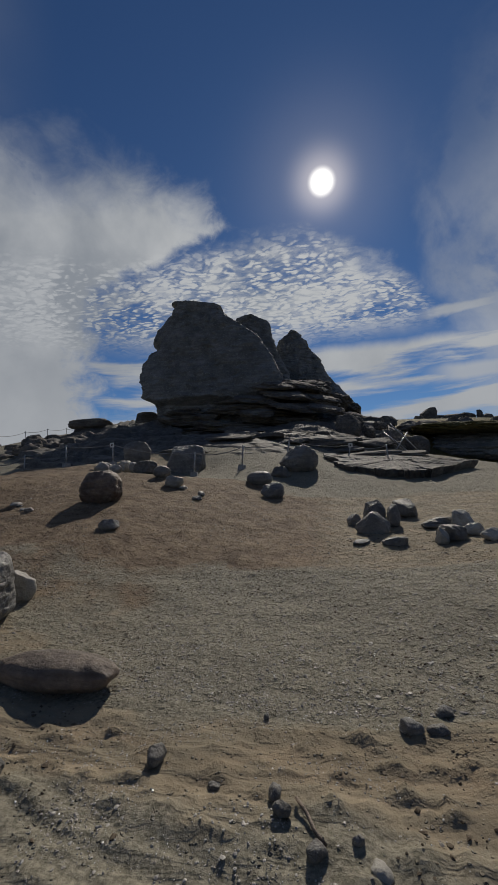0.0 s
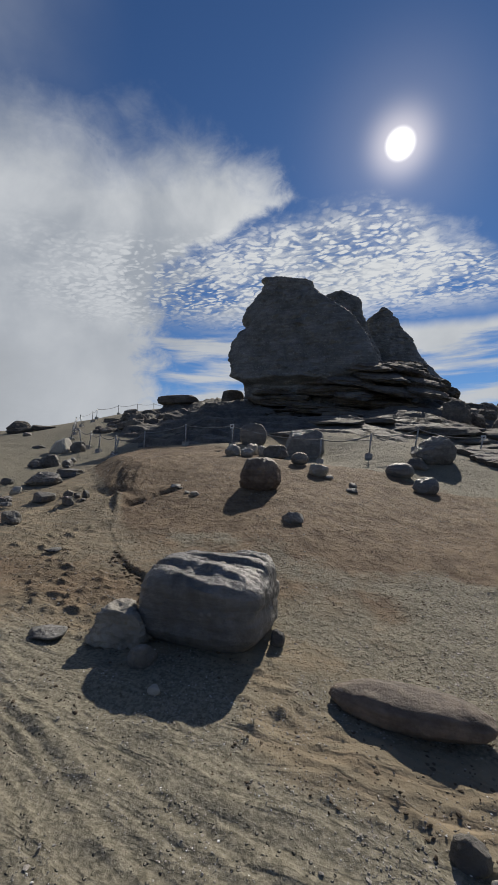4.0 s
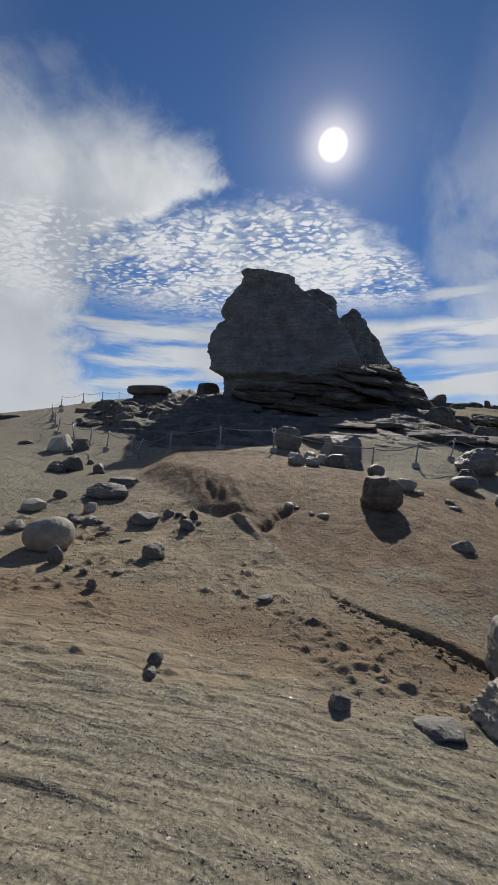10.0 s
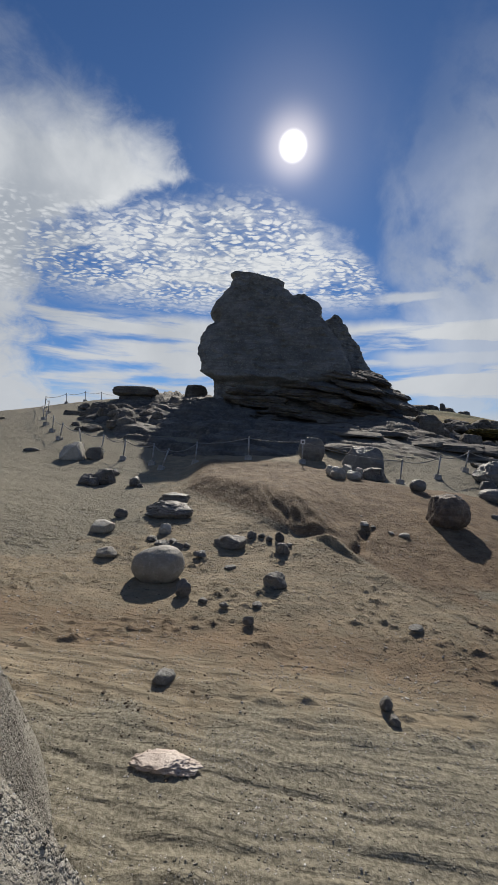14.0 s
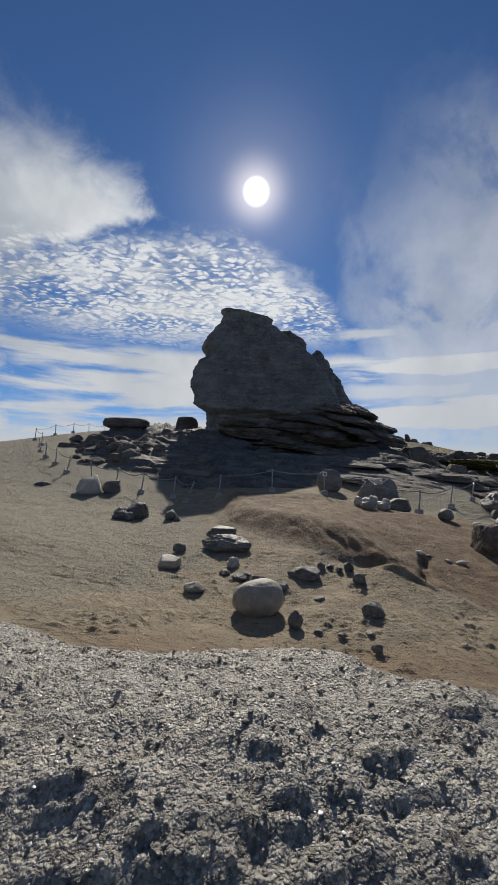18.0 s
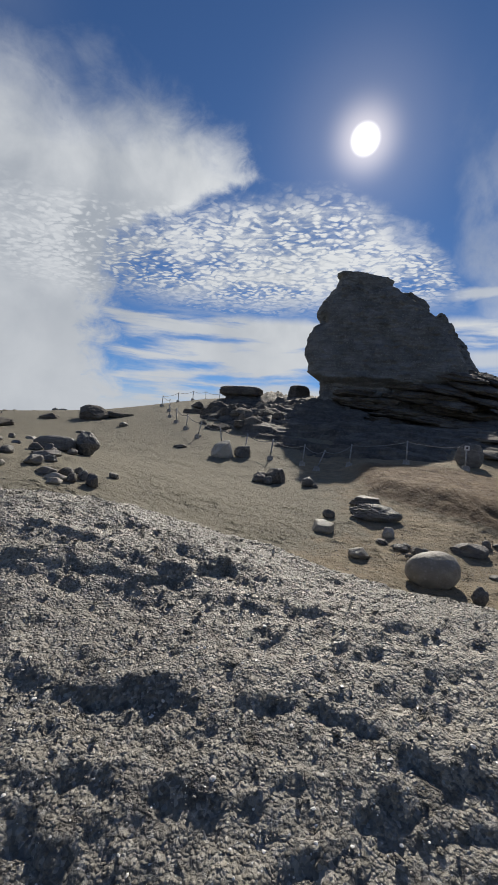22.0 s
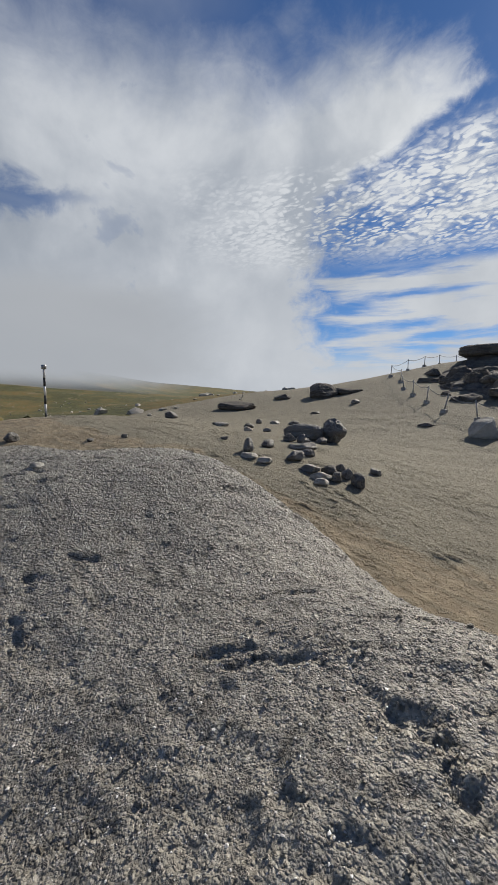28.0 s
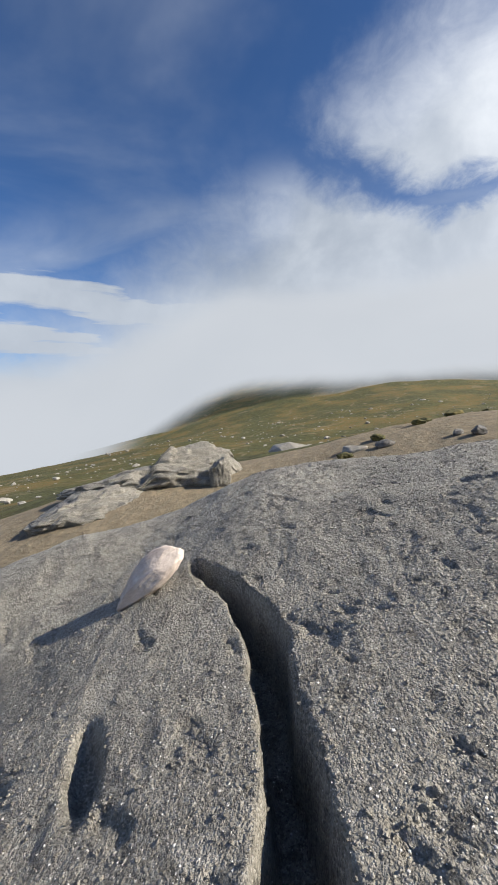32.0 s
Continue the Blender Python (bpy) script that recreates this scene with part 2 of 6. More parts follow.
# ---- materials ----
def stone_material(name, light, dark, spot, pebble=14.0, gloss=0.75, bump=0.5, layers=0.0, speck=0.0, crust=0.0):
    """Weathered stone: blotches, stone inclusions, fine grain, lichen spots, and bedding if it has layers."""
    m = bpy.data.materials.new(name)
    m.use_nodes = True
    n = Nodes(m.node_tree)
    at = n.add("ShaderNodeTexCoord").outputs["Object"]
    rnd = n.add("ShaderNodeObjectInfo").outputs["Random"]
    at = n.add("ShaderNodeVectorMath", {0: at, 1: n.add("ShaderNodeCombineXYZ", {0: n.math("MULTIPLY", rnd, 31.0), 1: rnd, 2: 0.0}).outputs[0]}).outputs[0]
    broad = n.noise(at, 1.3, 6.0, 0.6)
    mid = n.noise(at, 9.0, 6.0, 0.65)
    fine = n.noise(at, 60.0, 5.0, 0.7)
    cells = n.voronoi(at, pebble)
    col = n.mix(n.ramp(n.math("ADD", n.math("MULTIPLY", broad, 0.6), n.math("MULTIPLY", mid, 0.4)), 0.36, 0.64), dark, light)
    col = n.mix(n.math("MULTIPLY", n.ramp(cells, 0.34, 0.12), 0.6), col, n.mix(n.voronoi(at, pebble, out="Color"), dark, spot))
    col = n.mix(n.math("MULTIPLY", n.ramp(fine, 0.55, 0.72), 0.35), col, dark)
    col = n.mix(n.math("MULTIPLY", n.ramp(n.noise(at, 3.2, 5.0, 0.7), 0.63, 0.70), 0.45), col, spot)
    col = n.mix(n.math("MULTIPLY", rnd, 0.35), col, n.mix(1.0, col, (0.72, 0.70, 0.68), "MULTIPLY"))
    height = n.math("ADD", n.math("MULTIPLY", mid, 0.6), n.math("MULTIPLY", fine, 0.22))
    height = n.math("ADD", height, n.math("MULTIPLY", n.ramp(cells, 0.45, 0.05), 0.10))
    if layers:
        beds = n.noise(n.scaled(at, 0.5, 0.5, 6.0), 1.4, 5.0, 0.6, 0.4)
        height = n.math("ADD", height, n.math("MULTIPLY", beds, layers))
        col = n.mix(n.math("MULTIPLY", n.ramp(beds, 0.56, 0.40), 0.5), col, dark)
    if crust:
        bent = n.add("ShaderNodeVectorMath", {0: at, 1: n.add("ShaderNodeVectorMath", {0: n.add("ShaderNodeTexNoise", {"Vector": at, "Scale": 30.0}).outputs["Color"], "Scale": 0.008}, operation="SCALE").outputs[0]}).outputs[0]
        for size, weight in ((72.0, 0.30), (150.0, 0.46)):
            grain = n.voronoi(bent, size)
            pick = n.add("ShaderNodeSeparateXYZ", {0: n.voronoi(bent, size, out="Color")}).outputs
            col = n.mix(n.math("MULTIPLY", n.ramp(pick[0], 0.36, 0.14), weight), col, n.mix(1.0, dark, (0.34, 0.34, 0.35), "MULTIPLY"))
            col = n.mix(n.math("MULTIPLY", n.ramp(pick[1], 0.72, 0.95), weight), col, spot)
            height = n.math("ADD", height, n.math("MULTIPLY", n.math("MULTIPLY", n.ramp(grain, 0.75, 0.15), pick[2]), crust))
        # noise patches, darker in colour and lower in relief
        sunken = n.ramp(n.noise(at, 11.0, 6.0, 0.68), 0.56, 0.66)
        col = n.mix(n.math("MULTIPLY", sunken, 0.55), col, n.mix(1.0, dark, (0.50, 0.50, 0.52), "MULTIPLY"))
        height = n.math("SUBTRACT", height, n.math("MULTIPLY", sunken, 0.25))
    rough = n.math("SUBTRACT", gloss, n.math("MULTIPLY", mid, 0.15))
    if speck:
        glint = n.ramp(n.voronoi(at, 95.0), 0.20, 0.10)
        pick = n.ramp(n.noise(at, 48.0, 2.0), 0.56, 0.62)
        glint = n.math("MULTIPLY", glint, pick)
        col = n.mix(n.math("MULTIPLY", glint, speck), col, (0.75, 0.75, 0.72))
        rough = n.math("SUBTRACT", rough, n.math("MULTIPLY", glint, 0.45))
    relief = n.add("ShaderNodeBump", {"Strength": bump, "Distance": 0.05, "Height": height}).outputs[0]
    bsdf = n.add("ShaderNodeBsdfPrincipled", {"Base Color": col, "Roughness": rough, "Normal": relief, "Specular IOR Level": 0.35})
    n.add("ShaderNodeOutputMaterial", {0: bsdf.outputs[0]})
    return m


def ground_material():
    """Trodden soil: ochre sand, grey gravel, brown bare loam and far grass, with glinting grains."""
    m = bpy.data.materials.new("trodden_soil")
    m.use_nodes = True
    n = Nodes(m.node_tree)
    at = n.add("ShaderNodeTexCoord").outputs["Object"]
    loam = n.add("ShaderNodeAttribute", attribute_name="loam").outputs["Fac"]
    grit = n.add("ShaderNodeAttribute", attribute_name="grit").outputs["Fac"]
    grass = n.add("ShaderNodeAttribute", attribute_name="grass").outputs["Fac"]
    broad = n.noise(at, 0.45, 6.0, 0.6, 0.4)
    mid = n.noise(at, 4.0, 6.0, 0.65, 0.3)
    fine = n.noise(at, 38.0, 5.0, 0.7)
    flow = n.noise(n.scaled(at, 1.0, 4.0, 1.0, 0.3), 2.2, 3.0, 0.5, 0.6)
    sand = n.mix(n.ramp(mid, 0.32, 0.68), (0.192, 0.153, 0.100), (0.325, 0.264, 0.175))
    sand = n.mix(n.ramp(flow, 0.42, 0.66), sand, (0.225, 0.190, 0.130))
    brown = n.mix(n.ramp(mid, 0.3, 0.7), (0.118, 0.080, 0.048), (0.225, 0.160, 0.098))
    gravel = n.mix(n.ramp(fine, 0.35, 0.65), (0.136, 0.122, 0.087), (0.285, 0.258, 0.192))
    col = n.mix(n.ramp(n.math("ADD", loam, n.math("MULTIPLY", n.math("SUBTRACT", mid, 0.5), 0.7)), 0.3, 0.7), sand, brown)
    gsel = n.ramp(n.math("ADD", grit, n.math("MULTIPLY", n.math("SUBTRACT", n.noise(at, 1.2, 7.0, 0.65), 0.5), 1.15)), 0.42, 0.66)
    col = n.mix(gsel, col, gravel)
    cells = n.voronoi(at, 34.0)
    stone = n.math("MULTIPLY", n.ramp(cells, 0.30, 0.16), n.ramp(n.noise(at, 11.0, 3.0), 0.52, 0.60))
    col = n.mix(n.math("MULTIPLY", stone, 0.55), col, n.mix(n.voronoi(at, 34.0, out="Color"), (0.09, 0.08, 0.07), (0.32, 0.30, 0.26)))
    col = n.mix(n.math("MULTIPLY", n.ramp(broad, 0.55, 0.75), 0.35), col, n.mix(1.0, col, (0.70, 0.68, 0.66), "MULTIPLY"))
    turf = n.mix(n.ramp(n.noise(at, 0.09, 7.0, 0.62), 0.42, 0.64), (0.046, 0.050, 0.017), (0.175, 0.112, 0.034))
    turf = n.mix(n.ramp(n.noise(at, 1.1, 5.0, 0.7), 0.35, 0.7), turf, (0.105, 0.105, 0.035))
    turf = n.mix(n.math("MULTIPLY", n.ramp(n.noise(n.scaled(at, 1, 1.6, 1, 0.4), 0.16, 6.0, 0.6, 1.0), 0.60, 0.66), 0.6), turf, (0.23, 0.18, 0.11))
    gmask = n.ramp(n.math("ADD", grass, n.math("MULTIPLY", n.math("SUBTRACT", n.noise(at, 0.5, 6.0, 0.65), 0.5), 0.9)), 0.44, 0.56)
    col = n.mix(gmask, col, turf)
    steep = n.add("ShaderNodeSeparateXYZ", {0: n.add("ShaderNodeNewGeometry").outputs["Normal"]}).outputs[2]
    col = n.mix(n.math("MULTIPLY", gmask, n.ramp(steep, 0.93, 0.80)), col, (0.075, 0.052, 0.034))
    glint = n.math("MULTIPLY", n.ramp(n.voronoi(at, 75.0), 0.17, 0.09), n.ramp(n.noise(at, 23.0, 2.0), 0.56, 0.66))
    glint = n.math("MULTIPLY", glint, n.math("SUBTRACT", 1.0, gmask))
    col = n.mix(n.math("MULTIPLY", glint, 0.7), col, (0.72, 0.70, 0.66))
    ripple = n.add("ShaderNodeAttribute", attribute_name="ripple").outputs["Fac"]
    height = n.math("ADD", n.math("MULTIPLY", flow, n.math("ADD", 0.10, n.math("MULTIPLY", ripple, 0.45))), n.math("ADD", n.math("MULTIPLY", mid, n.math("SUBTRACT", 0.8, n.math("MULTIPLY", ripple, 0.45))), n.math("ADD", n.math("MULTIPLY", fine, n.math("SUBTRACT", 0.22, n.math("MULTIPLY", ripple, 0.10))), n.math("MULTIPLY", n.ramp(n.noise(at, 15.0, 4.0, 0.6), 0.52, 0.66), n.math("SUBTRACT", 0.22, n.math("MULTIPLY", ripple, 0.19))))))
    height = n.math("ADD", height, n.math("MULTIPLY", stone, 0.35))
    relief = n.add("ShaderNodeBump", {"Strength": 1.0, "Distance": 0.06, "Height": height}).outputs[0]
    rough = n.math("SUBTRACT", 0.88, n.math("MULTIPLY", glint, 0.5))
    bsdf = n.add("ShaderNodeBsdfPrincipled", {"Base Color": col, "Roughness": rough, "Normal": relief, "Specular IOR Level": 0.3})
    n.add("ShaderNodeOutputMaterial", {0: bsdf.outputs[0]})
    return m


def plain_material(name, base, dark, rough=0.6, metal=0.0, scale=20.0):
    m = bpy.data.materials.new(name)
    m.use_nodes = True
    n = Nodes(m.node_tree)
    at = n.add("ShaderNodeTexCoord").outputs["Object"]
    grain = n.noise(at, scale, 5.0, 0.65)
    wear = n.noise(at, scale * 0.2, 4.0, 0.6)
    col = n.mix(n.ramp(n.math("ADD", n.math("MULTIPLY", grain, 0.5), n.math("MULTIPLY", wear, 0.5)), 0.38, 0.62), dark, base)
    relief = n.add("ShaderNodeBump", {"Strength": 0.3, "Distance": 0.01, "Height": grain}).outputs[0]
    bsdf = n.add("ShaderNodeBsdfPrincipled", {"Base Color": col, "Roughness": rough, "Metallic": metal, "Normal": relief})
    n.add("ShaderNodeOutputMaterial", {0: bsdf.outputs[0]})
    return m


SOIL = ground_material()
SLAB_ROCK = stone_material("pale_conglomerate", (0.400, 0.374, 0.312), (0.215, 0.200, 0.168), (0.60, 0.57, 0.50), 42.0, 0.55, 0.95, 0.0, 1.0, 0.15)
SPHINX_ROCK = stone_material("dark_conglomerate", (0.286, 0.290, 0.278), (0.128, 0.131, 0.128), (0.60, 0.59, 0.56), 9.0, 0.9, 1.0, 0.04)
LEDGE_ROCK = stone_material("bedded_sandstone", (0.222, 0.198, 0.164), (0.086, 0.078, 0.070), (0.27, 0.25, 0.21), 7.0, 0.95, 1.0, 0.06)
OUTCROP_ROCK = stone_material("cracked_sandstone", (0.200, 0.182, 0.154), (0.078, 0.073, 0.066), (0.30, 0.28, 0.24), 9.0, 0.85, 1.0, 0.5)
GREY = stone_material("grey_stone", (0.270, 0.258, 0.234), (0.120, 0.115, 0.108), (0.40, 0.39, 0.36), 18.0, 0.60, 1.0, 0.12)
SLATE = stone_material("bedded_slate", (0.275, 0.265, 0.246), (0.110, 0.106, 0.101), (0.36, 0.35, 0.33), 14.0, 0.48, 0.9, 0.5)
DARK = stone_material("dark_stone", (0.225, 0.210, 0.185), (0.088, 0.083, 0.076), (0.32, 0.30, 0.27), 22.0, 0.66, 1.0)
PALE = stone_material("pale_stone", (0.440, 0.415, 0.360), (0.260, 0.242, 0.208), (0.48, 0.46, 0.42), 16.0, 0.66, 0.6)
BROWN = stone_material("rusty_stone", (0.300, 0.230, 0.172), (0.085, 0.066, 0.054), (0.34, 0.29, 0.23), 6.0, 0.72, 0.8, 0.6)
QUARTZ = stone_material("white_quartz", (0.72, 0.62, 0.54), (0.50, 0.41, 0.35), (0.80, 0.76, 0.71), 8.0, 0.5, 0.4)
CONCRETE = plain_material("concrete", (0.42, 0.41, 0.39), (0.27, 0.26, 0.25), 0.85)
STEEL = plain_material("galvanised_steel", (0.40, 0.41, 0.42), (0.22, 0.21, 0.20), 0.42, 0.35, 30.0)
ROPE = plain_material("grey_rope", (0.30, 0.30, 0.30), (0.16, 0.16, 0.16), 0.7, 0.0, 60.0)
WHITE_PAINT = plain_material("white_paint", (0.75, 0.75, 0.74), (0.55, 0.54, 0.52), 0.5)
BLACK_PAINT = plain_material("black_paint", (0.035, 0.035, 0.038), (0.015, 0.015, 0.016), 0.5)
TURF = plain_material("dry_turf", (0.165, 0.135, 0.045), (0.060, 0.060, 0.022), 0.95, 0.0, 6.0)


# ---- noise and mesh helpers ----
_perm = np.random.RandomState(7).permutation(512) % 256
_grad = np.random.RandomState(8).normal(size=(256, 3))
_grad /= np.linalg.norm(_grad, axis=1, keepdims=True)


def gnoise(x, y, z):
    """Gradient noise of arrays, about -0.7 to 0.7."""
    x, y, z = np.broadcast_arrays(np.asarray(x, float), np.asarray(y, float), np.asarray(z, float))
    i, j, k = np.floor(x).astype(int), np.floor(y).astype(int), np.floor(z).astype(int)
    fx, fy, fz = x - i, y - j, z - k
    u, v, s = (f * f * f * (f * (f * 6 - 15) + 10) for f in (fx, fy, fz))
    total = 0.0
    for a in (0, 1):
        for b in (0, 1):
            for c in (0, 1):
                g = _grad[_perm[(_perm[(_perm[(i + a) & 255] + j + b) & 255] + k + c) & 255]]
                dot = g[..., 0] * (fx - a) + g[..., 1] * (fy - b) + g[..., 2] * (fz - c)
                total = total + dot * (u if a else 1 - u) * (v if b else 1 - v) * (s if c else 1 - s)
    return total


def fbm(x, y, z, octaves=4, gain=0.5):
    out, amp, f = 0.0, 1.0, 1.0
    for o in range(octaves):
        out = out + amp * gnoise(x * f + 17.3 * o, y * f - 5.1 * o, z * f + 9.7 * o)
        amp, f = amp * gain, f * 2.03
    return out


def smooth(a, b, x):
    t = np.clip((np.asarray(x, float) - a) / (b - a), 0, 1)
    return t * t * (3 - 2 * t)


def near_line(x, y, line):
    """Distance to a line through points, signed: positive on its left."""
    best, side = np.full(np.shape(x), 1e9), np.ones(np.shape(x))
    for (ax, ay), (bx, by) in zip(line, line[1:]):
        ex, ey = bx - ax, by - ay
        t = np.clip(((x - ax) * ex + (y - ay) * ey) / (ex * ex + ey * ey), 0, 1)
        px, py = x - ax - t * ex, y - ay - t * ey
        d = np.hypot(px, py)
        s = np.where(ex * py - ey * px > 0, 1.0, -1.0)
        side = np.where(d < best, s, side)
        best = np.minimum(d, best)
    return best * side


def mesh_from(name, verts, faces, material, flat=False):
    me = bpy.data.meshes.new(name)
    me.from_pydata(np.asarray(verts).tolist(), [], np.asarray(faces).tolist() if isinstance(faces, np.ndarray) else faces)
    me.materials.append(material)
    if not flat:
        me.polygons.foreach_set("use_smooth", np.ones(len(me.polygons), bool))
    me.update()
    return me


def grid_faces(nx, ny):
    i, j = np.meshgrid(np.arange(nx - 1), np.arange(ny - 1))
    a = (j * nx + i).ravel()
    return np.stack([a, a + 1, a + nx + 1, a + nx], 1)


def part(name, bm, material, parent, label=""):
    """Links a bmesh or a mesh as one object under a thing or a part."""
    me = bm
    if isinstance(bm, bmesh.types.BMesh):
        me = bpy.data.meshes.new(name)
        bm.to_mesh(me)
        bm.free()
        me.materials.append(material)
    ob = new(name, me)
    ob.parent = parent
    return tagged(ob, label=label)


def spaced(stops):
    """Coordinates along one axis: rows of (from, step), the last one the end."""
    out = []
    for (a, step), (b, _) in zip(stops, stops[1:]):
        out.append(np.linspace(a, b, max(1, round((b - a) / step)), endpoint=False))
    return np.concatenate(out + [[stops[-1][0]]])


# ---- the lie of the land ----
NEAR_HILLS = [(-16, 4, 6, 1.43), (-18, -7, 7, 0.85), (-9, 5, 4, 0.65), (-8, 10, 4, -0.02), (-3, 5.5, 3, -0.17), (0, 9.5, 2.8, 0.18), (2.5, 8, 3, 0.24), (1.5, 4, 3, -0.15), (6, 4, 3.5, -0.35), (6, 9, 3.5, -0.40), (4, 12.5, 3.5, 0.25), (-5, 11, 3.5, -0.13), (-14.2, -5.0, 2.6, 0.45), (2.6, 11.9, 1.5, -0.42), (7.4, 14.2, 1.7, -0.30), (5.4, 10.7, 1.1, -0.08), (3.4, 5.6, 0.8, 0.11)]
FAR_HILLS = [(-1, 16, 4, 0.33), (-10, 17, 5, 0.25), (1, 24, 7, 2.16), (9, 22, 6, 0.79), (-18, 24, 9, 0.69), (-9, 27, 7, 1.96), (14, 14, 7, -0.57), (8, 40, 14, 1.00), (-14, 42, 16, -1.50), (-3, -2, 5, 0.64), (28, 22, 12, -1.33), (-30, 14, 10, 0.24), (13, 33, 8.5, -0.35), (1, 25, 4.5, -0.55), (-6, 25.5, 3.0, -0.25), (14, 22.5, 5.0, -1.1), (1.5, 22.5, 4.5, -0.60), (9.0, 21.0, 3.2, -0.85), (0.5, 22.5, 5.5, -0.80), (13.5, 21.0, 4.0, -0.75), (-8.5, 24, 3.0, -0.40), (-9.2, 22.3, 2.4, -0.45)]
SLAB_CREST = [(-10.6, -0.6), (-9.6, 0.05), (-9.0, 0.5), (-8.2, 0.95), (-7.4, 1.20), (-6.8, 1.24), (-6.2, 1.14), (-5.5, 0.94), (-4.9, 0.84), (-4.2, 0.90), (-3.2, 0.75), (-2.4, 0.64), (-1.7, 0.48), (-1.25, 0.30), (-0.9, -0.25), (-0.6, -0.7)]
GULLY = [(-2.7, 12.4), (-3.0, 11.3), (-2.75, 9.9), (-2.5, 8.9), (-1.7, 8.1), (-0.41, 6.77), (0.4, 6.2), (1.2, 5.05), (2.09, 4.22), (2.48, 4.03), (2.81, 3.78), (3.2, 3.6), (4.2, 3.35), (5.3, 2.95), (7.0, 2.75), (10.0, 2.9)]
DOME_CUT = [(0.80, 6.05), (0.92, 6.35), (1.10, 6.72)]


def land_smooth(x, y):
    z = -0.9458 + 0.0050 * x + 0.1227 * y
    for cx, cy, r, a in NEAR_HILLS + FAR_HILLS:
        z = z + a * np.exp(-((x - cx) ** 2 + (y - cy) ** 2) / r ** 2)
    # beyond the rocky knoll: a meadow, a valley in the south-west and hills in the west
    far = -2.2 - 30 * np.exp(-((x + 150) ** 2 + (y + 190) ** 2) / 150 ** 2) - 7 * smooth(20, 120, y) * smooth(-60, 40, x)
    far = far + 27 * np.exp(-((x + 330) ** 2 + (y - 20) ** 2) / 150 ** 2) + 19 * np.exp(-((x + 420) ** 2 + (y - 260) ** 2) / 190 ** 2)
    far = far + 1.6 * fbm(x / 40, y / 40, 0.3, 4) * smooth(30, 90, np.hypot(x, y)) - 14 * smooth(60, 300, x)
    far = far + 20.3 * np.exp(-((x - 34) / 48) ** 2 - ((y - 103) / 30) ** 2)      # the rocky ridge in the north-east
    far = far + 5 * np.exp(-((x + 215) / 70) ** 2 - ((y - 62) / 85) ** 2)      # the hill below the western cloud
    away = smooth(27, 60, np.hypot(x + 1.0, (y - 18) * 0.9))
    return z * (1 - away) + far * away


